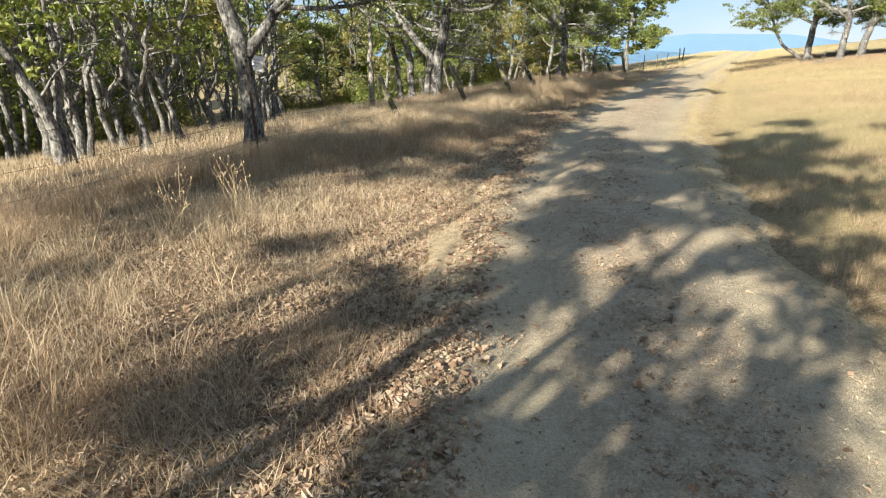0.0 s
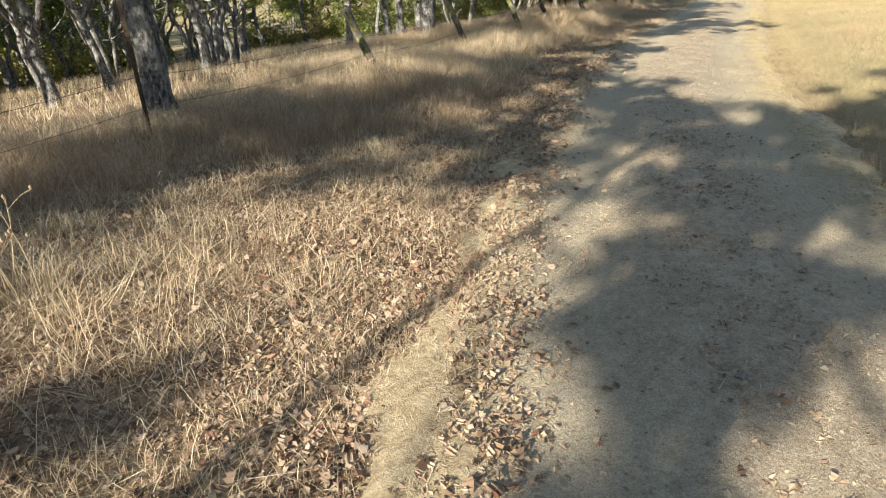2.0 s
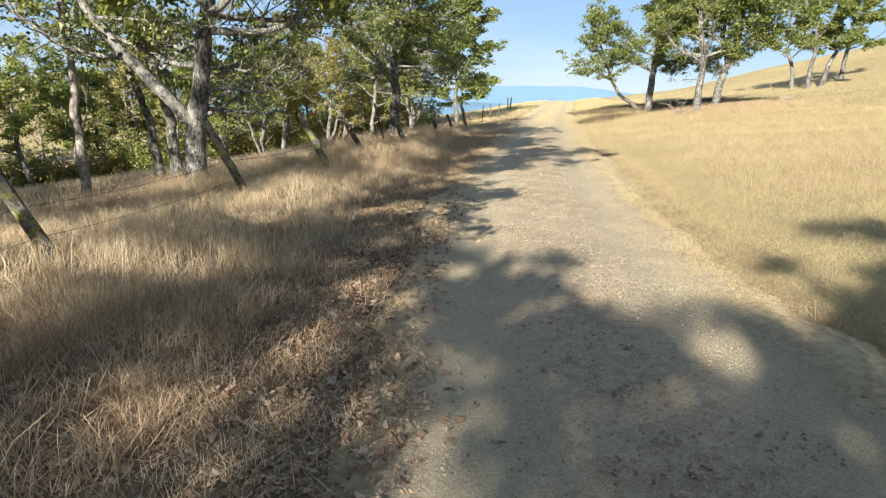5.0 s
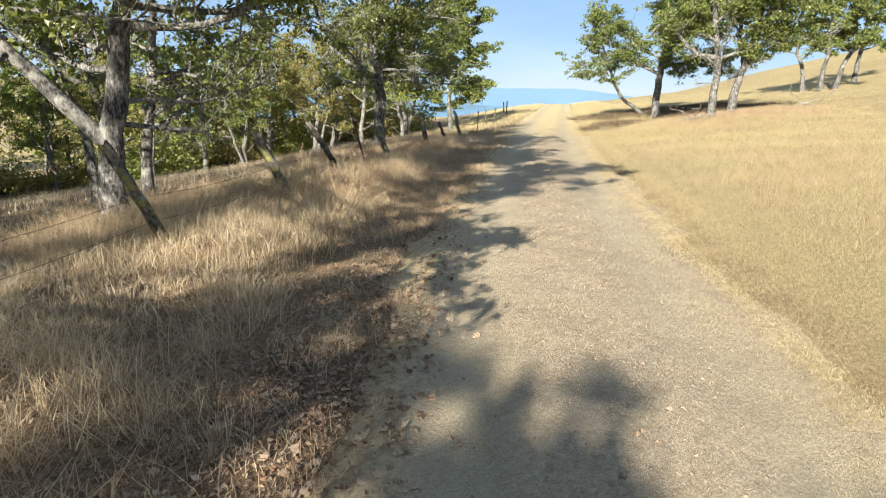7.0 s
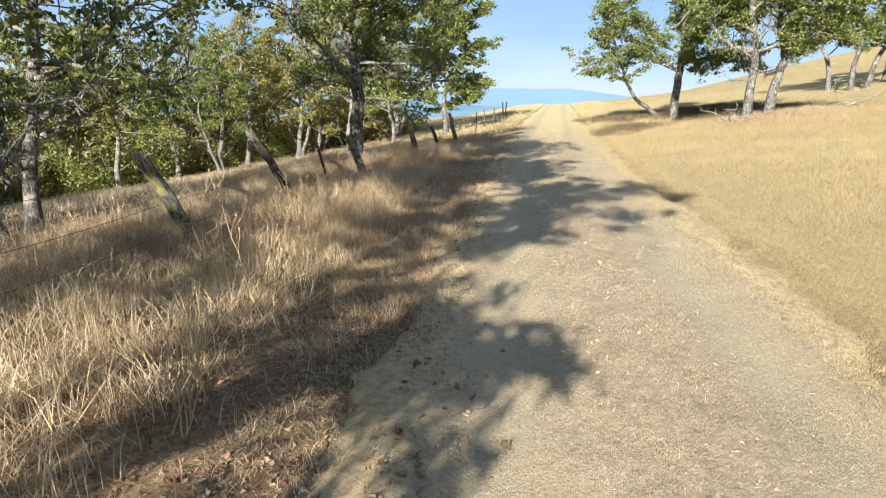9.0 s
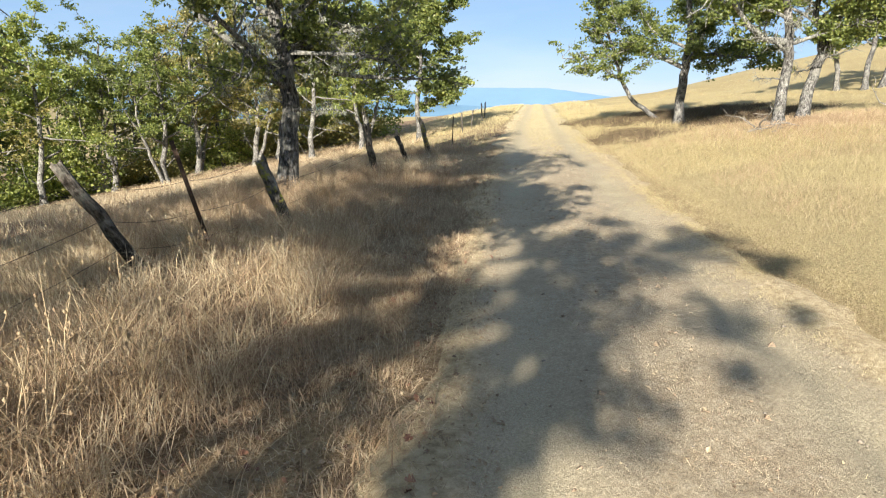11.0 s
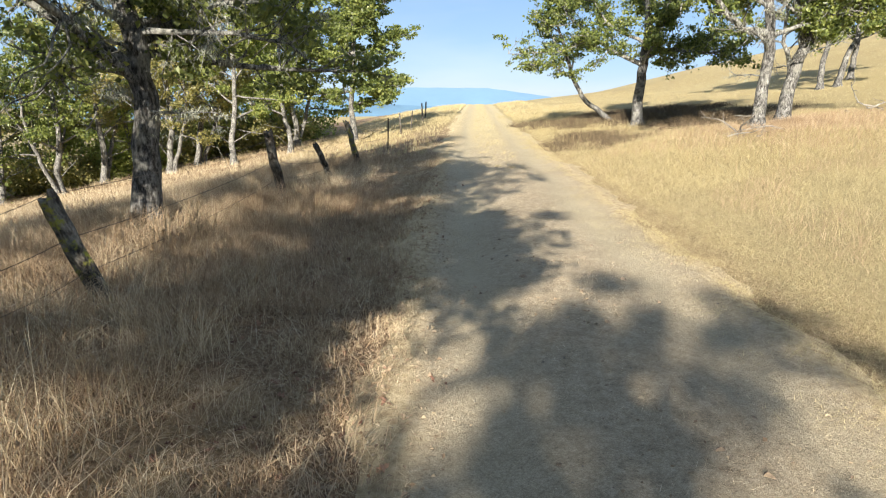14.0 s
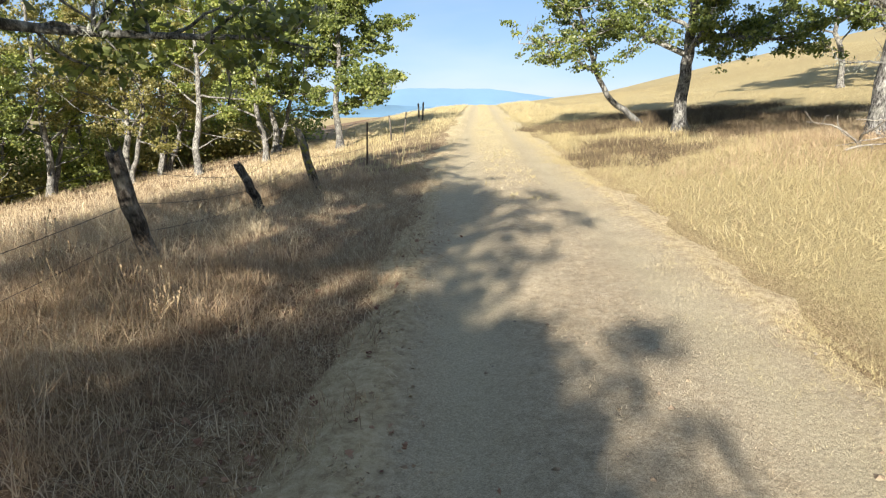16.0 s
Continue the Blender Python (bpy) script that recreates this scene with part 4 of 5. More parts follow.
for k, (x, y, h, r, lx, ly, mossy) in enumerate(WOOD_POSTS):
    ob = part("post", leaning_post(h, r, MOSSY_WOOD if mossy else OLD_WOOD, 300 + k, "post"), fence, "leaning grey post with yellow-green moss" if mossy else "")
    ob.matrix_basis = pose(x, y, on_ground(x, y), -ly, lx, 0)
    tops.append((y, ob.matrix_basis, h))
stake_mesh = steel_stake(1.3)
for x, y, h, lx in STAKES:
    ob = part("steel_stake", stake_mesh, fence, "thin rusty steel stake")
    ob.matrix_basis = pose(x, y, on_ground(x, y), 0, lx, 0) @ Matrix.Diagonal((1, 1, h / 1.3, 1))
    tops.append((y, ob.matrix_basis, h))
tops.sort(key=lambda q: q[0])
for level in (0.88, 0.55, 0.28):
    pile = Pile()
    anchors = [np.array((m @ Vector((0.0, 0, (1.0 if h > 0.8 else 0.62) * level)))[:]) for _, m, h in tops]
    for a, b in zip(anchors[:-1], anchors[1:]):
        q = np.linspace(0, 1, 9)[:, None]
        line = a + (b - a) * q - np.array([0, 0, 1]) * 0.05 * (4 * q * (1 - q))
        v, f = tube(line, np.full(9, 0.0022), 4)
        pile.add(v, f)
        for j in range(1, int(np.linalg.norm(b - a) / 0.13)):
            c = a + (b - a) * (j * 0.13 / np.linalg.norm(b - a))
            s = j * 0.13 / np.linalg.norm(b - a)
            c = c - np.array([0, 0, 0.05 * 4 * s * (1 - s)])
            v, f = tube([c + [0.018, 0, 0.014], c, c + [-0.016, 0.006, -0.016]], [0.001, 0.0018, 0.001], 3)
            pile.add(v, f)
    part("barbed_wire", pile.mesh("barbed_wire", WIRE), fence)


# ---------------------------------------------------------------- sign on a tree
sign = new("notice_sign")
tagged(sign, "small white notice board with faded lines nailed to an oak", "sign")
bm = bmesh.new()
bmesh.ops.create_cube(bm, size=1, matrix=Matrix.Diagonal((0.62, 0.012, 0.40, 1)))
bmesh.ops.bevel(bm, geom=bm.edges[:], offset=0.004, segments=1, affect='EDGES')
board = bpy.data.meshes.new("board")
bm.to_mesh(board)
bm.free()
board.materials.append(SIGN_WHITE)
part("board", board, sign)
for z, w in ((0.09, 0.44), (0.0, 0.50), (-0.08, 0.36)):
    bm = bmesh.new()
    bmesh.ops.create_cube(bm, size=1, matrix=Matrix.Translation((0, -0.008, z)) @ Matrix.Diagonal((w, 0.003, 0.032, 1)))
    me = bpy.data.meshes.new("text_bar")
    bm.to_mesh(me)
    bm.free()
    me.materials.append(SIGN_INK)
    part("text_bar", me, sign)
sign.matrix_basis = pose(-5.2, 18.32, 0.88, 0, 12, 12)


# ---------------------------------------------------------------- dead wood
def fallen_branch(label, x, y, z, d, length, r, seed, lift=0.0):
    rng = np.random.default_rng(seed)
    pile = Pile()
    path = wander((0, 0, 0), d, length, 8, rng, 0.22, lift)
    v, f = tube(path, np.linspace(r, r * 0.3, 9), 7, rng, 0.05)
    pile.add(v, f)
    for j in (3, 4, 6, 7):
        b = wander(path[j], rng.normal(0, 1, 3) + np.array(d), length * rng.uniform(0.2, 0.45), 5, rng, 0.3, 0.0)
        v, f = tube(b, np.linspace(r * 0.45, 0.004, 6), 5)
        pile.add(v, f)
    ob = new("fallen_branch", pile.mesh("fallen_branch", DEADWOOD))
    ob.matrix_basis = pose(x, y, on_ground(x, y) + z)
    return tagged(ob, label, "branch", "fallen branches under the oaks")


for k, (x, y, z, d, length, r) in enumerate(((16.6, 29.5, 0.03, (-0.6, -0.1, 0.6), 0.9, 0.022), (16.3, 29.3, 0.03, (-0.5, 0.2, 0.75), 0.9, 0.02), (16.0, 29.3, 0.03, (0.3, -0.2, 0.5), 0.7, 0.02),
                                             (16.3, 28.8, 0.03, (0.9, 0.1, 0.10), 1.2, 0.02), (17.2, 28.9, 0.03, (-1, 0.3, 0.1), 1.3, 0.02),
                                             (21.4, 30.6, 0.06, (1, -0.2, 0.05), 1.8, 0.035), (21.8, 30.3, 0.1, (0.9, 0.3, 0.15), 1.5, 0.03), (22.6, 30.4, 0.05, (-0.9, 0.4, 0.1), 1.4, 0.03))):
    fallen_branch("bleached fallen branch in the dry grass under an oak", x, y, z, d, length, r, 400 + k)
fallen_branch("dark dead branch lying in the dry grass", -4.9, 8.6, 0.03, (0.8, -0.5, -0.02), 1.3, 0.025, 420)


# ---------------------------------------------------------------- grass, litter, pebbles
def blades(name, x, y, h, w, mat, label, seed, lean=0.45, category="grass", short=False):
    """Dry blades, each bent over at its own angle."""
    rng = np.random.default_rng(seed)
    n = len(x)
    az, face = rng.uniform(0, 6.283, n), rng.uniform(0, 6.283, n)
    k = np.abs(rng.normal(0, lean, n)) * h
    base = np.stack([x, y, surface(x, y) - 0.008], 1)
    side = np.stack([np.cos(face), np.sin(face), 0 * face], 1) * (w * 0.5)[:, None]
    out = np.stack([np.cos(az), np.sin(az), 0 * az], 1)
    mid = base + out * (k * 0.35)[:, None] + np.array([0, 0, 1]) * (h * 0.6)[:, None]
    tip = base + out * k[:, None] + np.array([0, 0, 1]) * (h * rng.uniform(0.82, 1.0, n))[:, None]
    v = np.stack([base - side, base + side, mid + side * 0.75, mid - side * 0.75, tip], 1).reshape(-1, 3)
    i = np.arange(n * 5).reshape(n, 5)
    f = np.concatenate([i[:, [0, 1, 2]], i[:, [0, 2, 3]], i[:, [3, 2, 4]]])
    if short:
        v = np.stack([base - side, base + side, tip], 1).reshape(-1, 3)
        f = np.arange(n * 3).reshape(n, 3)
    return tagged(new(name, mesh_from(name, v, f, mat)), label, category, kind="stuff")


def scatter(n, y0, y1, u0, u1, seed, clump=0.0, per=14, wide=0.10):
    """Places along the road, u metres to its right."""
    rng = np.random.default_rng(seed)
    y, u = rng.uniform(y0, y1, n), rng.uniform(u0, u1, n)
    if clump:
        c = n // per
        cy, cu = rng.uniform(y0, y1, c), rng.uniform(u0, u1, c)
        j = rng.integers(0, c, n)
        use = rng.uniform(0, 1, n) < clump
        y = np.where(use, cy[j] + rng.normal(0, wide, n), y)
        u = np.where(use, cu[j] + rng.normal(0, wide, n), u)
    x = road_x(y) + u * np.sqrt(1 + np.interp(y, _ky, _ks) ** 2)
    return x, y, u, rng


def patchy(x, y, a, b):
    return 0.5 + 0.5 * np.sin(x * a + 2.1 * np.sin(y * b)) * np.cos(y * a * 0.8 - 1.3 * np.sin(x * b))


# bank between road and fence: matted thatch, tufts, russet stands
x, y, u, rng = scatter(150000, 0.5, 34, -6.4, -1.25, 1, 0.6, 90, 0.13)
blades("bank_thatch", x, y, rng.uniform(0.02, 0.08, len(x)), rng.uniform(0.002, 0.0045, len(x)), STRAW, "matted pale dry grass on the bank", 50, 1.4, short=True)
x, y, u, rng = scatter(88000, 0.5, 34, -6.4, -1.5, 11, 0.85, 75, 0.09)
h = rng.uniform(0.08, 0.28, len(x)) * (0.5 + 0.8 * sstep(-u, 1.5, 3.4)) * (0.5 + 0.8 * patchy(x, y, 0.9, 0.4))
blades("bank_grass", x, y, h, rng.uniform(0.002, 0.0046, len(x)), STRAW, "dry straw-coloured grass tufts on the bank", 51, 1.45)
x, y, u, rng = scatter(130000, 2, 34, -6.0, -1.4, 2, 0.85, 90, 0.10)
keep = patchy(x, y, 0.55, 0.3) > 0.36
x, y, u = x[keep], y[keep], u[keep]
h = rng.uniform(0.12, 0.36, len(x)) * (0.4 + 0.8 * sstep(-u, 1.6, 3.2))
blades("russet_bank_grass", x, y, h, rng.uniform(0.003, 0.006, len(x)), RUSSET, "russet dry grass in tufts on the bank", 52, 1.35)
x, y, u, rng = scatter(24000, 10.5, 24, -6.0, -2.3, 17, 0.9, 60, 0.09)
h = rng.uniform(0.18, 0.46, len(x)) * (0.5 + 0.6 * patchy(x, y, 0.8, 0.5))
blades("tall_bank_grass", x, y, h, rng.uniform(0.003, 0.006, len(x)), STRAW, "tall golden dry grass leaning along the fence", 66, 1.3)
x, y, u, rng = scatter(34000, 1.0, 10, -5.2, -1.3, 24, 0.8, 70, 0.12)
blades("bank_grass", x, y, rng.uniform(0.04, 0.14, len(x)), rng.uniform(0.002, 0.0045, len(x)), STRAW, "pale matted grass tufts among fallen leaves", 74, 1.5, short=True)
# below the fence, in front of the wood
x, y, u, rng = scatter(70000, 2, 58, -19, -6, 3, 0.6)
blades("wood_edge_grass", x, y, rng.uniform(0.10, 0.32, len(x)), rng.uniform(0.007, 0.014, len(x)), STRAW, "pale dry grass at the edge of the wood", 53, 0.6, short=True)
# the meadow
x, y, u, rng = scatter(250000, 1, 33, 0.9, 10, 4, 0.5, 50, 0.12)
keep = rng.uniform(0, 1, len(x)) < sstep(u + 0.7 * (patchy(x, y, 1.9, 1.1) - 0.5), 0.9, 2.1) + 0.08
x, y, u = x[keep], y[keep], u[keep]
h = rng.uniform(0.04, 0.17, len(x)) * (0.35 + 0.75 * sstep(u, 1.6, 3.4)) * (0.6 + 0.6 * patchy(x, y, 0.7, 0.5))
blades("meadow_grass", x, y, h, rng.uniform(0.0016, 0.0034, len(x)), MEADOW_STRAW, "golden dry meadow grass beside the road", 54, 1.3, short=True)
x, y, u, rng = scatter(50000, 26, 62, 1.6, 7, 14, 0.4)
blades("meadow_grass", x, y, rng.uniform(0.05, 0.16, len(x)), rng.uniform(0.005, 0.010, len(x)), MEADOW_STRAW, "golden dry grass beside the farther road", 59, 1.6, short=True)
x, y, u, rng = scatter(3500, 30, 92, -0.4, 0.4, 15, 0.6)
blades("middle_grass", x, y, rng.uniform(0.04, 0.10, len(x)), rng.uniform(0.010, 0.020, len(x)), MEADOW_STRAW, "dry grass on the far road's middle strip", 64, 1.2, short=True)
x, y, u, rng = scatter(60000, 12, 36, 2.4, 10, 18, 0.8, 40, 0.14)
keep = patchy(x, y, 0.9, 0.6) > 0.42
blades("meadow_weeds", x[keep], y[keep], rng.uniform(0.07, 0.22, len(x))[keep], rng.uniform(0.002, 0.005, len(x))[keep], RUSSET, "brown dry weeds among the meadow grass", 67, 0.9, short=True)
x, y, u, rng = scatter(26000, 0.5, 10.5, 1.5, 6, 23, 0.8, 60, 0.12)
keep = patchy(x, y, 1.1, 0.7) > 0.38
blades("meadow_weeds", x[keep], y[keep], rng.uniform(0.06, 0.22, len(x))[keep], rng.uniform(0.003, 0.007, len(x))[keep], RUSSET, "brown dry weeds along the road edge", 72, 1.2, short=True)
# dead growth under the meadow oaks, thickest along the foot of the slope; its dark colour includes tree shade
rng = np.random.default_rng(13)
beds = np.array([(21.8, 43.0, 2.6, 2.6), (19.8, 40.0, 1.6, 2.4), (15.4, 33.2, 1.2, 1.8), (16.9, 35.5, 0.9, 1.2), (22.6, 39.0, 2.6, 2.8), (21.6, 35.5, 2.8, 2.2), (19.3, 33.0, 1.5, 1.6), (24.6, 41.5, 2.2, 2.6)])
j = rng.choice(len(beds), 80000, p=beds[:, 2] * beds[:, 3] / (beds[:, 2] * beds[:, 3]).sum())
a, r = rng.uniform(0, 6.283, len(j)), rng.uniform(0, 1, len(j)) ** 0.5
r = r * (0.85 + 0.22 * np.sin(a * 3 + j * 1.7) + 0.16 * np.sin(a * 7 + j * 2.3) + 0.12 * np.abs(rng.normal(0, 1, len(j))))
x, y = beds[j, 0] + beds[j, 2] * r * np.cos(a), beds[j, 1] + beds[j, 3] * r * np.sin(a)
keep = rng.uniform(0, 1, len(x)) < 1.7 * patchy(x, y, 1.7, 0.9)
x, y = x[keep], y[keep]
blades("dead_undergrowth", x, y, rng.uniform(0.08, 0.30, len(x)), rng.uniform(0.007, 0.015, len(x)), DEAD_SHADED, "brown dead undergrowth beneath the meadow oaks, darkened for their shade", 58, 1.0, short=True)
a, r = rng.uniform(0, 6.283, 16000), np.abs(rng.normal(0, 1.0, 16000))
x, y = 18.2 + 2.2 * r * np.cos(a), 29.6 + 1.8 * r * np.sin(a)
blades("dead_undergrowth", x, y, rng.uniform(0.08, 0.26, len(x)), rng.uniform(0.005, 0.011, len(x)), RUSSET, "brown dead weeds round the feet of the oaks", 73, 0.9, short=True)
# sparse dry grass in the middle of the road
x, y, u, rng = scatter(9000, 0.5, 30, -0.35, 0.4, 12, 0.8)
blades("middle_grass", x, y, rng.uniform(0.015, 0.05, len(x)), rng.uniform(0.002, 0.004, len(x)), STRAW, "flattened dry grass on the middle strip", 57, 1.8, short=True)
x, y, u, rng = scatter(90000, 14, 75, 6, 32, 5, 0.3)
blades("meadow_grass", x, y, rng.uniform(0.06, 0.17, len(x)), rng.uniform(0.006, 0.012, len(x)), MEADOW_STRAW, "golden dry grass over the open hillside", 55, 1.6, short=True)
x, y, u, rng = scatter(26000, 34, 95, -9, 5, 6, 0.5)
keep = np.abs(u) > 1.7
blades("verge_grass", x[keep], y[keep], rng.uniform(0.10, 0.30, len(x))[keep], rng.uniform(0.012, 0.024, len(x))[keep], MEADOW_STRAW, "pale dry grass along the far road", 56, 0.6, short=True)


def litter(name, x, y, size, mat, label, seed, lift=0.006, lobed=False):
    """Fallen leaves, curled, lying at small tilts."""
    rng = np.random.default_rng(seed)
    n = len(x)
    c = np.stack([x, y, surface(x, y) + lift + rng.uniform(0, 0.03, n) ** 1.5], 1)
    nrm = rng.normal(0, 0.45, (n, 3)) + [0, 0, 1]
    nrm /= np.linalg.norm(nrm, axis=1)[:, None]
    a = np.cross(nrm, rng.normal(0, 1, (n, 3)))
    a /= np.linalg.norm(a, axis=1)[:, None]
    b = np.cross(nrm, a)
    L = (size * np.minimum(rng.lognormal(0, 0.3, n), 1.5))[:, None]
    W = L * rng.uniform(0.22, 0.40, n)[:, None]
    up = nrm * L * rng.uniform(0.05, 0.35, n)[:, None]
    if lobed:
        half = ((-0.5, 0.0), (-0.34, 0.55), (-0.16, 0.42), (-0.02, 1.0), (0.12, 0.5), (0.28, 0.85), (0.36, 0.3), (0.5, 0.0))
        ring = list(half) + [(p, -q) for p, q in half[-2:0:-1]]
        m = len(ring)
        bend = rng.uniform(-0.6, 1.0, (n, 1))
        v = np.stack([c + a * L * p + b * W * q + up * (q * q + bend * p * p * 2) for p, q in ring], 1).reshape(-1, 3)
        f = np.array([(0, 1, m - 1)] + [t for k in range(1, 6) for t in ((k, k + 1, m - k - 1), (k, m - k - 1, m - k))] + [(6, 7, 8)])
        f = (np.arange(n)[:, None, None] * m + f[None]).reshape(-1, 3)
        return tagged(new(name, mesh_from(name, v, f, mat)), label, "leaf litter", kind="stuff")
    v = np.stack([c - a * L * 0.5, c + b * W + up, c + a * L * 0.5 + up * 0.5, c - b * W + up], 1).reshape(-1, 3)
    i = np.arange(n * 4).reshape(n, 4)
    f = np.concatenate([i[:, [0, 1, 2]], i[:, [0, 2, 3]]])
    return tagged(new(name, mesh_from(name, v, f, mat)), label, "leaf litter", kind="stuff")


x, y, u, rng = scatter(120000, 0.3, 30, -5.0, -0.95, 7, 0.5, 40, 0.14)
keep = (rng.uniform(0, 1, len(x)) < 0.20 + 0.80 * np.exp(-((u + 1.55) / 0.55) ** 2) + 0.25 * sstep(-y, -7, -3)) & (rng.uniform(0, 1, len(x)) < 1.15 - y / 40)
litter("fallen_leaves", x[keep], y[keep], 0.024, LITTER, "crumbled brown oak leaves along the road edge", 61)
x, y, u, rng = scatter(30000, 1.5, 10, -4.6, -1.0, 22, 0.6, 60, 0.16)
keep = (rng.uniform(0, 1, len(x)) < 0.15 + 0.85 * sstep(u + 1.4 * patchy(x, y, 1.3, 0.9), -2.9, -1.3))
litter("fallen_leaves", x[keep], y[keep], 0.022, LITTER, "pale crumbled oak leaves covering the bank", 71)
x, y, u, rng = scatter(52000, 0.3, 15, -5.0, -1.0, 26, 0.6, 60, 0.22)
keep = rng.uniform(0, 1, len(x)) < (0.16 + 0.84 * np.exp(-((u + 1.5) / 0.6) ** 2) + 0.3 * sstep(patchy(x, y, 1.1, 0.6), 0.55, 0.8)) * (1.05 - y / 20)
litter("fallen_leaves", x[keep], y[keep], 0.050, FALLEN, "whole dry oak leaves heaped along the road edge", 75, lobed=True)
x, y, u, rng = scatter(1700, 2, 30, -2.4, -1.25, 28, 0.5, 30, 0.3)
litter("fallen_leaves", x, y, 0.045, RED_LEAF, "rust-red fallen leaves caught in the straw by the road", 79, lobed=True)
x, y, u, rng = scatter(2600, 0.3, 20, -1.0, 1.9, 27, 0.75, 40, 0.2)
keep = rng.uniform(0, 1, len(x)) < (0.10 + 0.9 * np.exp(-((u - 0.05) / 0.3) ** 2)) * (1.0 - 0.95 * sstep(y, 6, 10))
litter("fallen_leaves", x[keep], y[keep], 0.043, FALLEN, "whole dry oak leaves lying on the middle strip", 76, 0.006, lobed=True)
x, y, u, rng = scatter(24000, 0.3, 24, -1.3, 1.8, 8, 0.75, 60, 0.18)
keep = rng.uniform(0, 1, len(x)) < (0.15 + 0.85 * np.exp(-((u - 0.05) / 0.35) ** 2)) * (1 - 0.9 * sstep(y, 8, 13))
litter("fallen_leaves", x[keep], y[keep], 0.024, LITTER, "brown oak leaves scattered on the dirt road", 62, 0.004)
x, y, u, rng = scatter(48000, 0.3, 24, -1.4, 1.7, 16, 0.5, 60, 0.2)
keep = rng.uniform(0, 1, len(x)) < (0.35 + 0.65 * np.exp(-(u / 0.4) ** 2) + 0.6 * sstep(u, 0.9, 1.4)) * (1 - 0.93 * sstep(y, 8, 12))
litter("road_crumbs", x[keep], y[keep], 0.017, LITTER, "crumbs of leaf and straw on the dirt road", 65, 0.003)
x, y, u, rng = scatter(120000, 11, 36, -1.5, 0.7, 31, 0.5, 50, 0.16)
keep = rng.uniform(0, 1, len(x)) < (0.3 + 0.7 * np.exp(-((u - 0.0) / 0.4) ** 2) + 0.6 * sstep(-u, 1.0, 1.4)) * sstep(y, 11, 17)
blades("road_straw", x[keep], y[keep], rng.uniform(0.005, 0.02, len(x))[keep], rng.uniform(0.0015, 0.0032, len(x))[keep], STRAW, "short trodden straw lying over the dirt road", 78, 2.2, short=True)
# straw thatch fraying over the road's edges
x, y, u, rng = scatter(52000, 1, 60, 0.85, 1.9, 19, 0.75, 60, 0.16)
blades("edge_straw", x, y, rng.uniform(0.012, 0.045, len(x)), rng.uniform(0.002, 0.004, len(x)) * (1 + y / 40), MEADOW_STRAW, "flattened straw fraying over the road's edge", 68, 2.2, short=True)
x, y, u, rng = scatter(170000, 7, 40, 0.6, 2.0, 29, 0.7, 50, 0.12)
keep = rng.uniform(0, 1, len(x)) < sstep(u + 0.7 * (patchy(x, y, 2.3, 1.3) - 0.5), 0.65, 1.6)
blades("edge_straw", x[keep], y[keep], rng.uniform(0.015, 0.055, len(x))[keep], rng.uniform(0.0018, 0.0034, len(x))[keep], MEADOW_STRAW, "broken straw thinning out onto the wheel track", 77, 2.0, short=True)
x, y, u, rng = scatter(48000, 1, 36, 1.15, 2.7, 32, 0.6, 50, 0.14)
keep = rng.uniform(0, 1, len(x)) < 0.9 * sstep(u, 1.1, 1.6) * (1 - sstep(u, 1.9, 2.7))
blades("edge_straw", x[keep], y[keep], rng.uniform(0.015, 0.07, len(x))[keep], rng.uniform(0.002, 0.004, len(x))[keep], RUSSET, "brownish broken straw along the meadow's edge", 80, 1.6, short=True)
x, y, u, rng = scatter(60000, 17, 38, -2.1, -0.95, 33, 0.7, 60, 0.13)
keep = rng.uniform(0, 1, len(x)) < sstep(-u + 0.8 * (patchy(x, y, 2.1, 1.2) - 0.5), 1.05, 1.7)
blades("edge_straw", x[keep], y[keep], rng.uniform(0.02, 0.085, len(x))[keep], rng.uniform(0.002, 0.0042, len(x))[keep], STRAW, "broken straw and dead grass along the bank's foot", 81, 1.5, short=True)
x, y, u, rng = scatter(14000, 14, 60, -1.7, -0.9, 20, 0.75, 60, 0.14)
blades("edge_straw", x, y, rng.uniform(0.015, 0.05, len(x)), rng.uniform(0.0015, 0.003, len(x)) * (1 + y / 40), STRAW, "flattened straw fraying over the road's edge", 69, 1.8, short=True)


def pebbles(x, y, size, label, seed, mat=STONE, name="pebbles"):
    rng = np.random.default_rng(seed)
    n = len(x)
    oct_v = np.array([(1, 0, 0), (0, 1, 0), (-1, 0, 0), (0, -1, 0), (0, 0, 0.7), (0, 0, -0.5)], float)
    oct_f = np.array([(0, 1, 4), (1, 2, 4), (2, 3, 4), (3, 0, 4), (1, 0, 5), (2, 1, 5), (3, 2, 5), (0, 3, 5)])
    s = size * rng.lognormal(0, 0.4, n)
    v = oct_v[None] * (1 + rng.uniform(-0.35, 0.35, (n, 6, 1))) * s[:, None, None]
    v[..., :2] += rng.uniform(-0.3, 0.3, (n, 6, 2)) * s[:, None, None]
    v += np.stack([x, y, surface(x, y) + 0.001], 1)[:, None]
    f = (oct_f[None] + 6 * np.arange(n)[:, None, None]).reshape(-1, 3)
    tagged(new(name, mesh_from(name, v.reshape(-1, 3), f, mat)), label, name, kind="stuff")


x, y, u, rng = scatter(14000, 0.3, 30, -1.35, 1.5, 9, 0.0)
keep = rng.uniform(0, 1, len(x)) < (0.25 + 0.75 * np.exp(-(u / 0.4) ** 2)) * (1 - 0.85 * sstep(y, 9, 13))
pebbles(x[keep], y[keep], 0.007, "small grey stones strewn over the dirt road", 63)


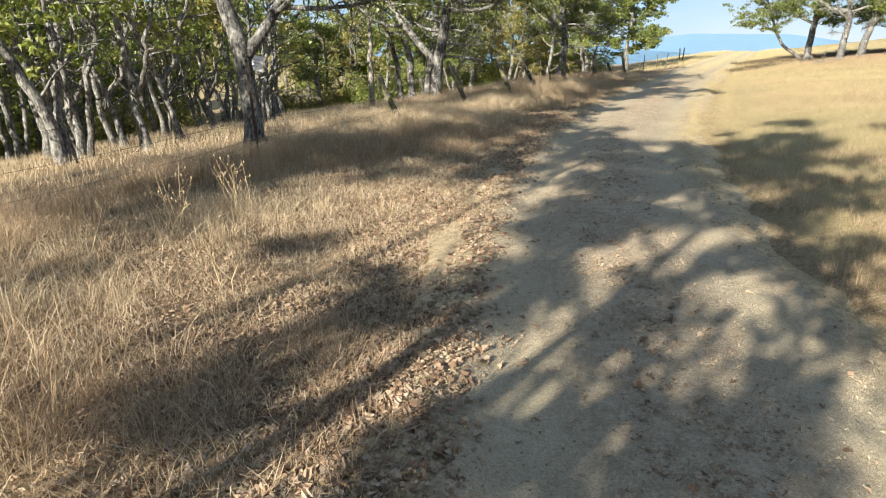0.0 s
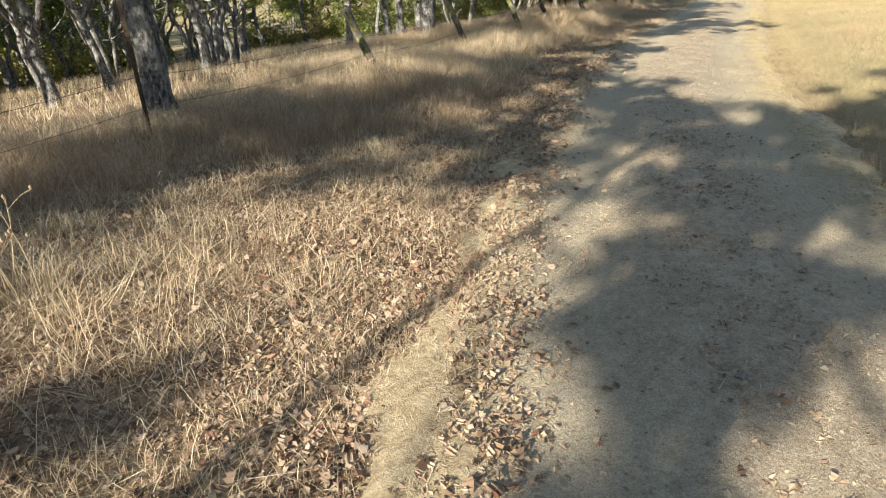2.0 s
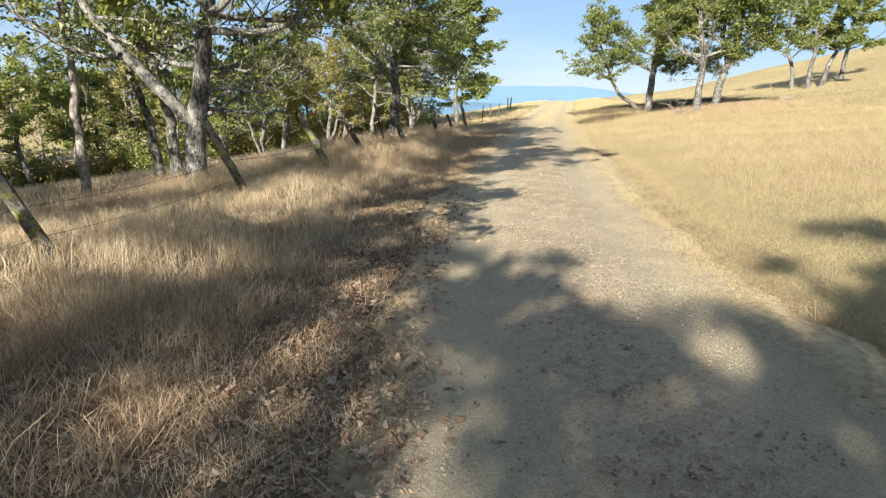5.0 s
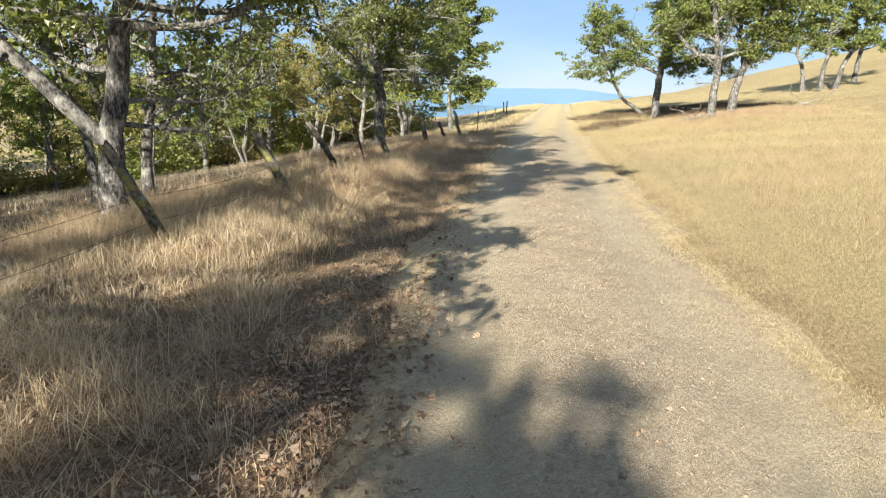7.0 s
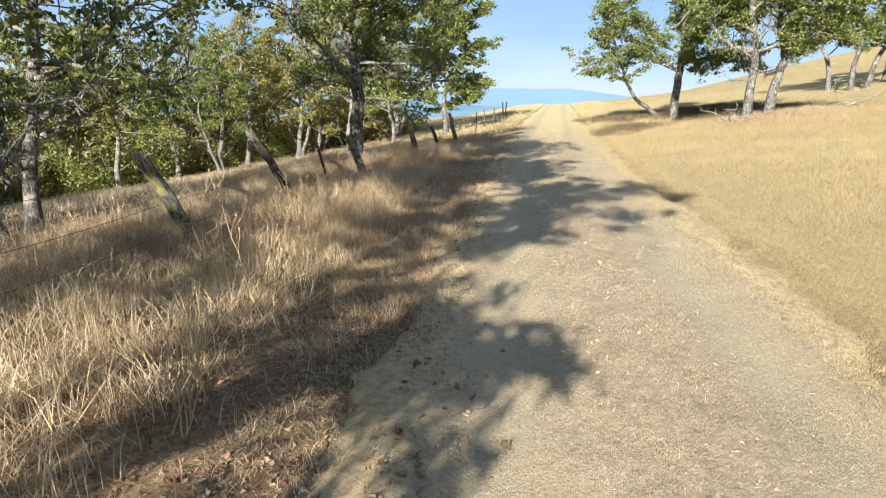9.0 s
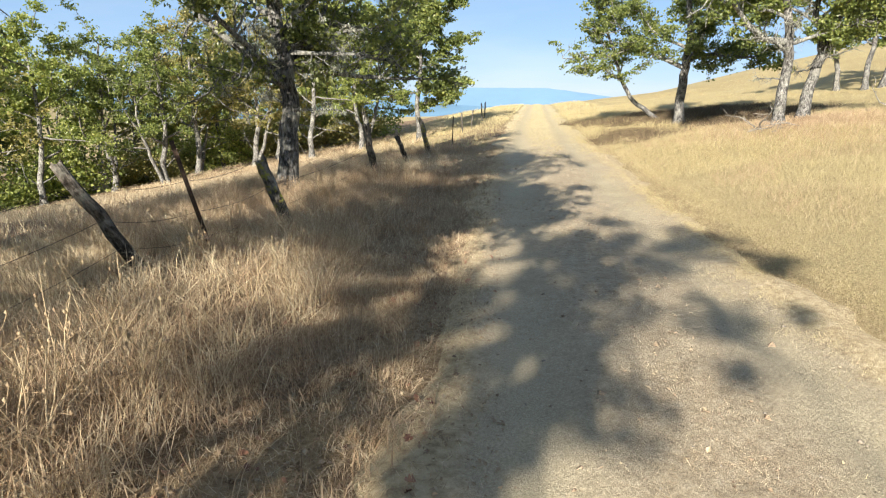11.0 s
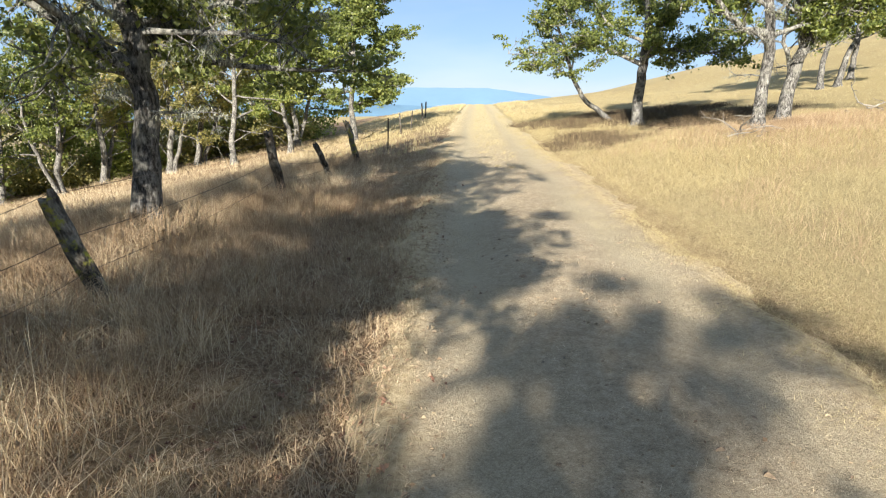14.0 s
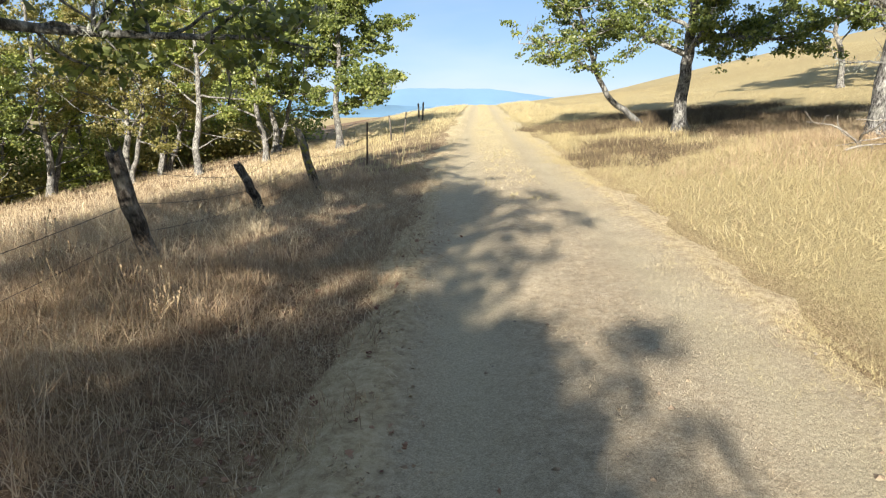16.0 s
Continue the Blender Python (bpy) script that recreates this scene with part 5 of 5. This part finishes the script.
x, y, u, rng = scatter(7000, 0.3, 26, -1.5, 1.6, 21, 0.3, 20, 0.2)
keep = rng.uniform(0, 1, len(x)) < (0.12 + 0.88 * np.exp(-(u / 0.35) ** 2)) * (1 - 0.7 * sstep(y, 9, 13))
pebbles(x[keep], y[keep], 0.012, "dry clods of dirt on the middle strip", 70, SOIL, "clods")


def dry_weed(label, x, y, h, n, seed):
    """A tall dead weed: thin branching stalks with little seed heads."""
    rng = np.random.default_rng(seed)
    top = new("dry_weed")
    tagged(top, label, "weed", "dead weeds on the bank")
    for _ in range(n):
        stalk = Pile()
        line = wander((rng.normal(0, 0.05), rng.normal(0, 0.05), -0.02), (rng.normal(0, 0.35), rng.normal(0, 0.35), 1), h * rng.uniform(0.6, 1.1), 7, rng, 0.09, 0.02)
        v, f = tube(line, np.linspace(0.0045, 0.002, 8), 4)
        stalk.add(v, f)
        for j in (3, 4, 5, 6):
            tw = wander(line[j], rng.normal(0, 1, 3) + [0, 0, 1.2], h * 0.2, 3, rng, 0.2, 0.05)
            v, f = tube(np.vstack([tw, tw[-1] + [0, 0, 0.012], tw[-1] + [0, 0, 0.024]]), [0.0025, 0.002, 0.0016, 0.003, 0.011, 0.002], 4)
            stalk.add(v, f)
        part("stalk", stalk.mesh("stalk", STRAW), top)
    top.matrix_basis = pose(x, y, on_ground(x, y))


for k, (x, y, h, n) in enumerate(((-1.9, 5.9, 0.75, 7), (-2.2, 5.2, 0.6, 6), (-2.6, 4.6, 0.5, 5), (-1.5, 4.2, 0.4, 4), (2.1, 15.8, 0.75, 8), (2.5, 17.2, 0.8, 7), (2.2, 18.6, 0.8, 9), (2.9, 19.2, 0.6, 6),
                                  (5.3, 26.6, 0.5, 5), (5.9, 28.3, 0.55, 6), (6.6, 29.6, 0.55, 6), (5.2, 25.4, 0.5, 6), (4.9, 24.9, 0.6, 6), (7.4, 31.0, 0.6, 6), (8.3, 32.6, 0.6, 6), (3.9, 22.9, 0.55, 5),
                                  (3.02, 20.59, 0.55, 6), (3.31, 19.5, 0.62, 8), (2.97, 19.7, 0.7, 8), (2.95, 19.1, 0.6, 7), (3.98, 21.0, 0.4, 5), (-2.59, 4.94, 0.45, 5), (-2.42, 5.54, 0.5, 6),
                                  (6.5, 27.2, 0.45, 7), (6.7, 26.9, 0.4, 6), (6.05, 27.5, 0.45, 6), (7.2, 27.8, 0.35, 5), (5.47, 23.97, 0.35, 5), (4.6, 22.2, 0.4, 5), (2.14, 15.5, 0.45, 6), (2.8, 17.9, 0.5, 6), (3.5, 22.2, 0.55, 6), (4.24, 21.3, 0.5, 6))):
    dry_weed("tall dead weed with brittle stalks on the bank", x, y, h, n, 500 + k)


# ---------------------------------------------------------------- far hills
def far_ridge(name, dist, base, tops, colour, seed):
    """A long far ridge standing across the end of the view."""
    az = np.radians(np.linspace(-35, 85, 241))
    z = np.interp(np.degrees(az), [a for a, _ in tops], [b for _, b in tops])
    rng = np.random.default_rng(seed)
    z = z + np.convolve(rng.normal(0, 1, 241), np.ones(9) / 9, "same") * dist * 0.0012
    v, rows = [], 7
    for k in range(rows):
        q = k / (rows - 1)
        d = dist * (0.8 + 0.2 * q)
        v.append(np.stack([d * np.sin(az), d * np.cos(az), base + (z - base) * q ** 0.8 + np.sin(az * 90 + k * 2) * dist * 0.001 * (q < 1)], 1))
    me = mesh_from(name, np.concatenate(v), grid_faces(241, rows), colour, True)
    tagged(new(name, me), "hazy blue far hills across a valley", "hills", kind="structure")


# the blue haze of distance is put into both ridges' base colours
HAZE_NEAR = mat_plain("far_hill_haze_blue", (0.088, 0.18, 0.275), 1.0, 0, 0.14, 0.004)
HAZE_FAR = mat_plain("farther_hill_haze_blue", (0.125, 0.235, 0.36), 1.0, 0, 0.06, 0.003)
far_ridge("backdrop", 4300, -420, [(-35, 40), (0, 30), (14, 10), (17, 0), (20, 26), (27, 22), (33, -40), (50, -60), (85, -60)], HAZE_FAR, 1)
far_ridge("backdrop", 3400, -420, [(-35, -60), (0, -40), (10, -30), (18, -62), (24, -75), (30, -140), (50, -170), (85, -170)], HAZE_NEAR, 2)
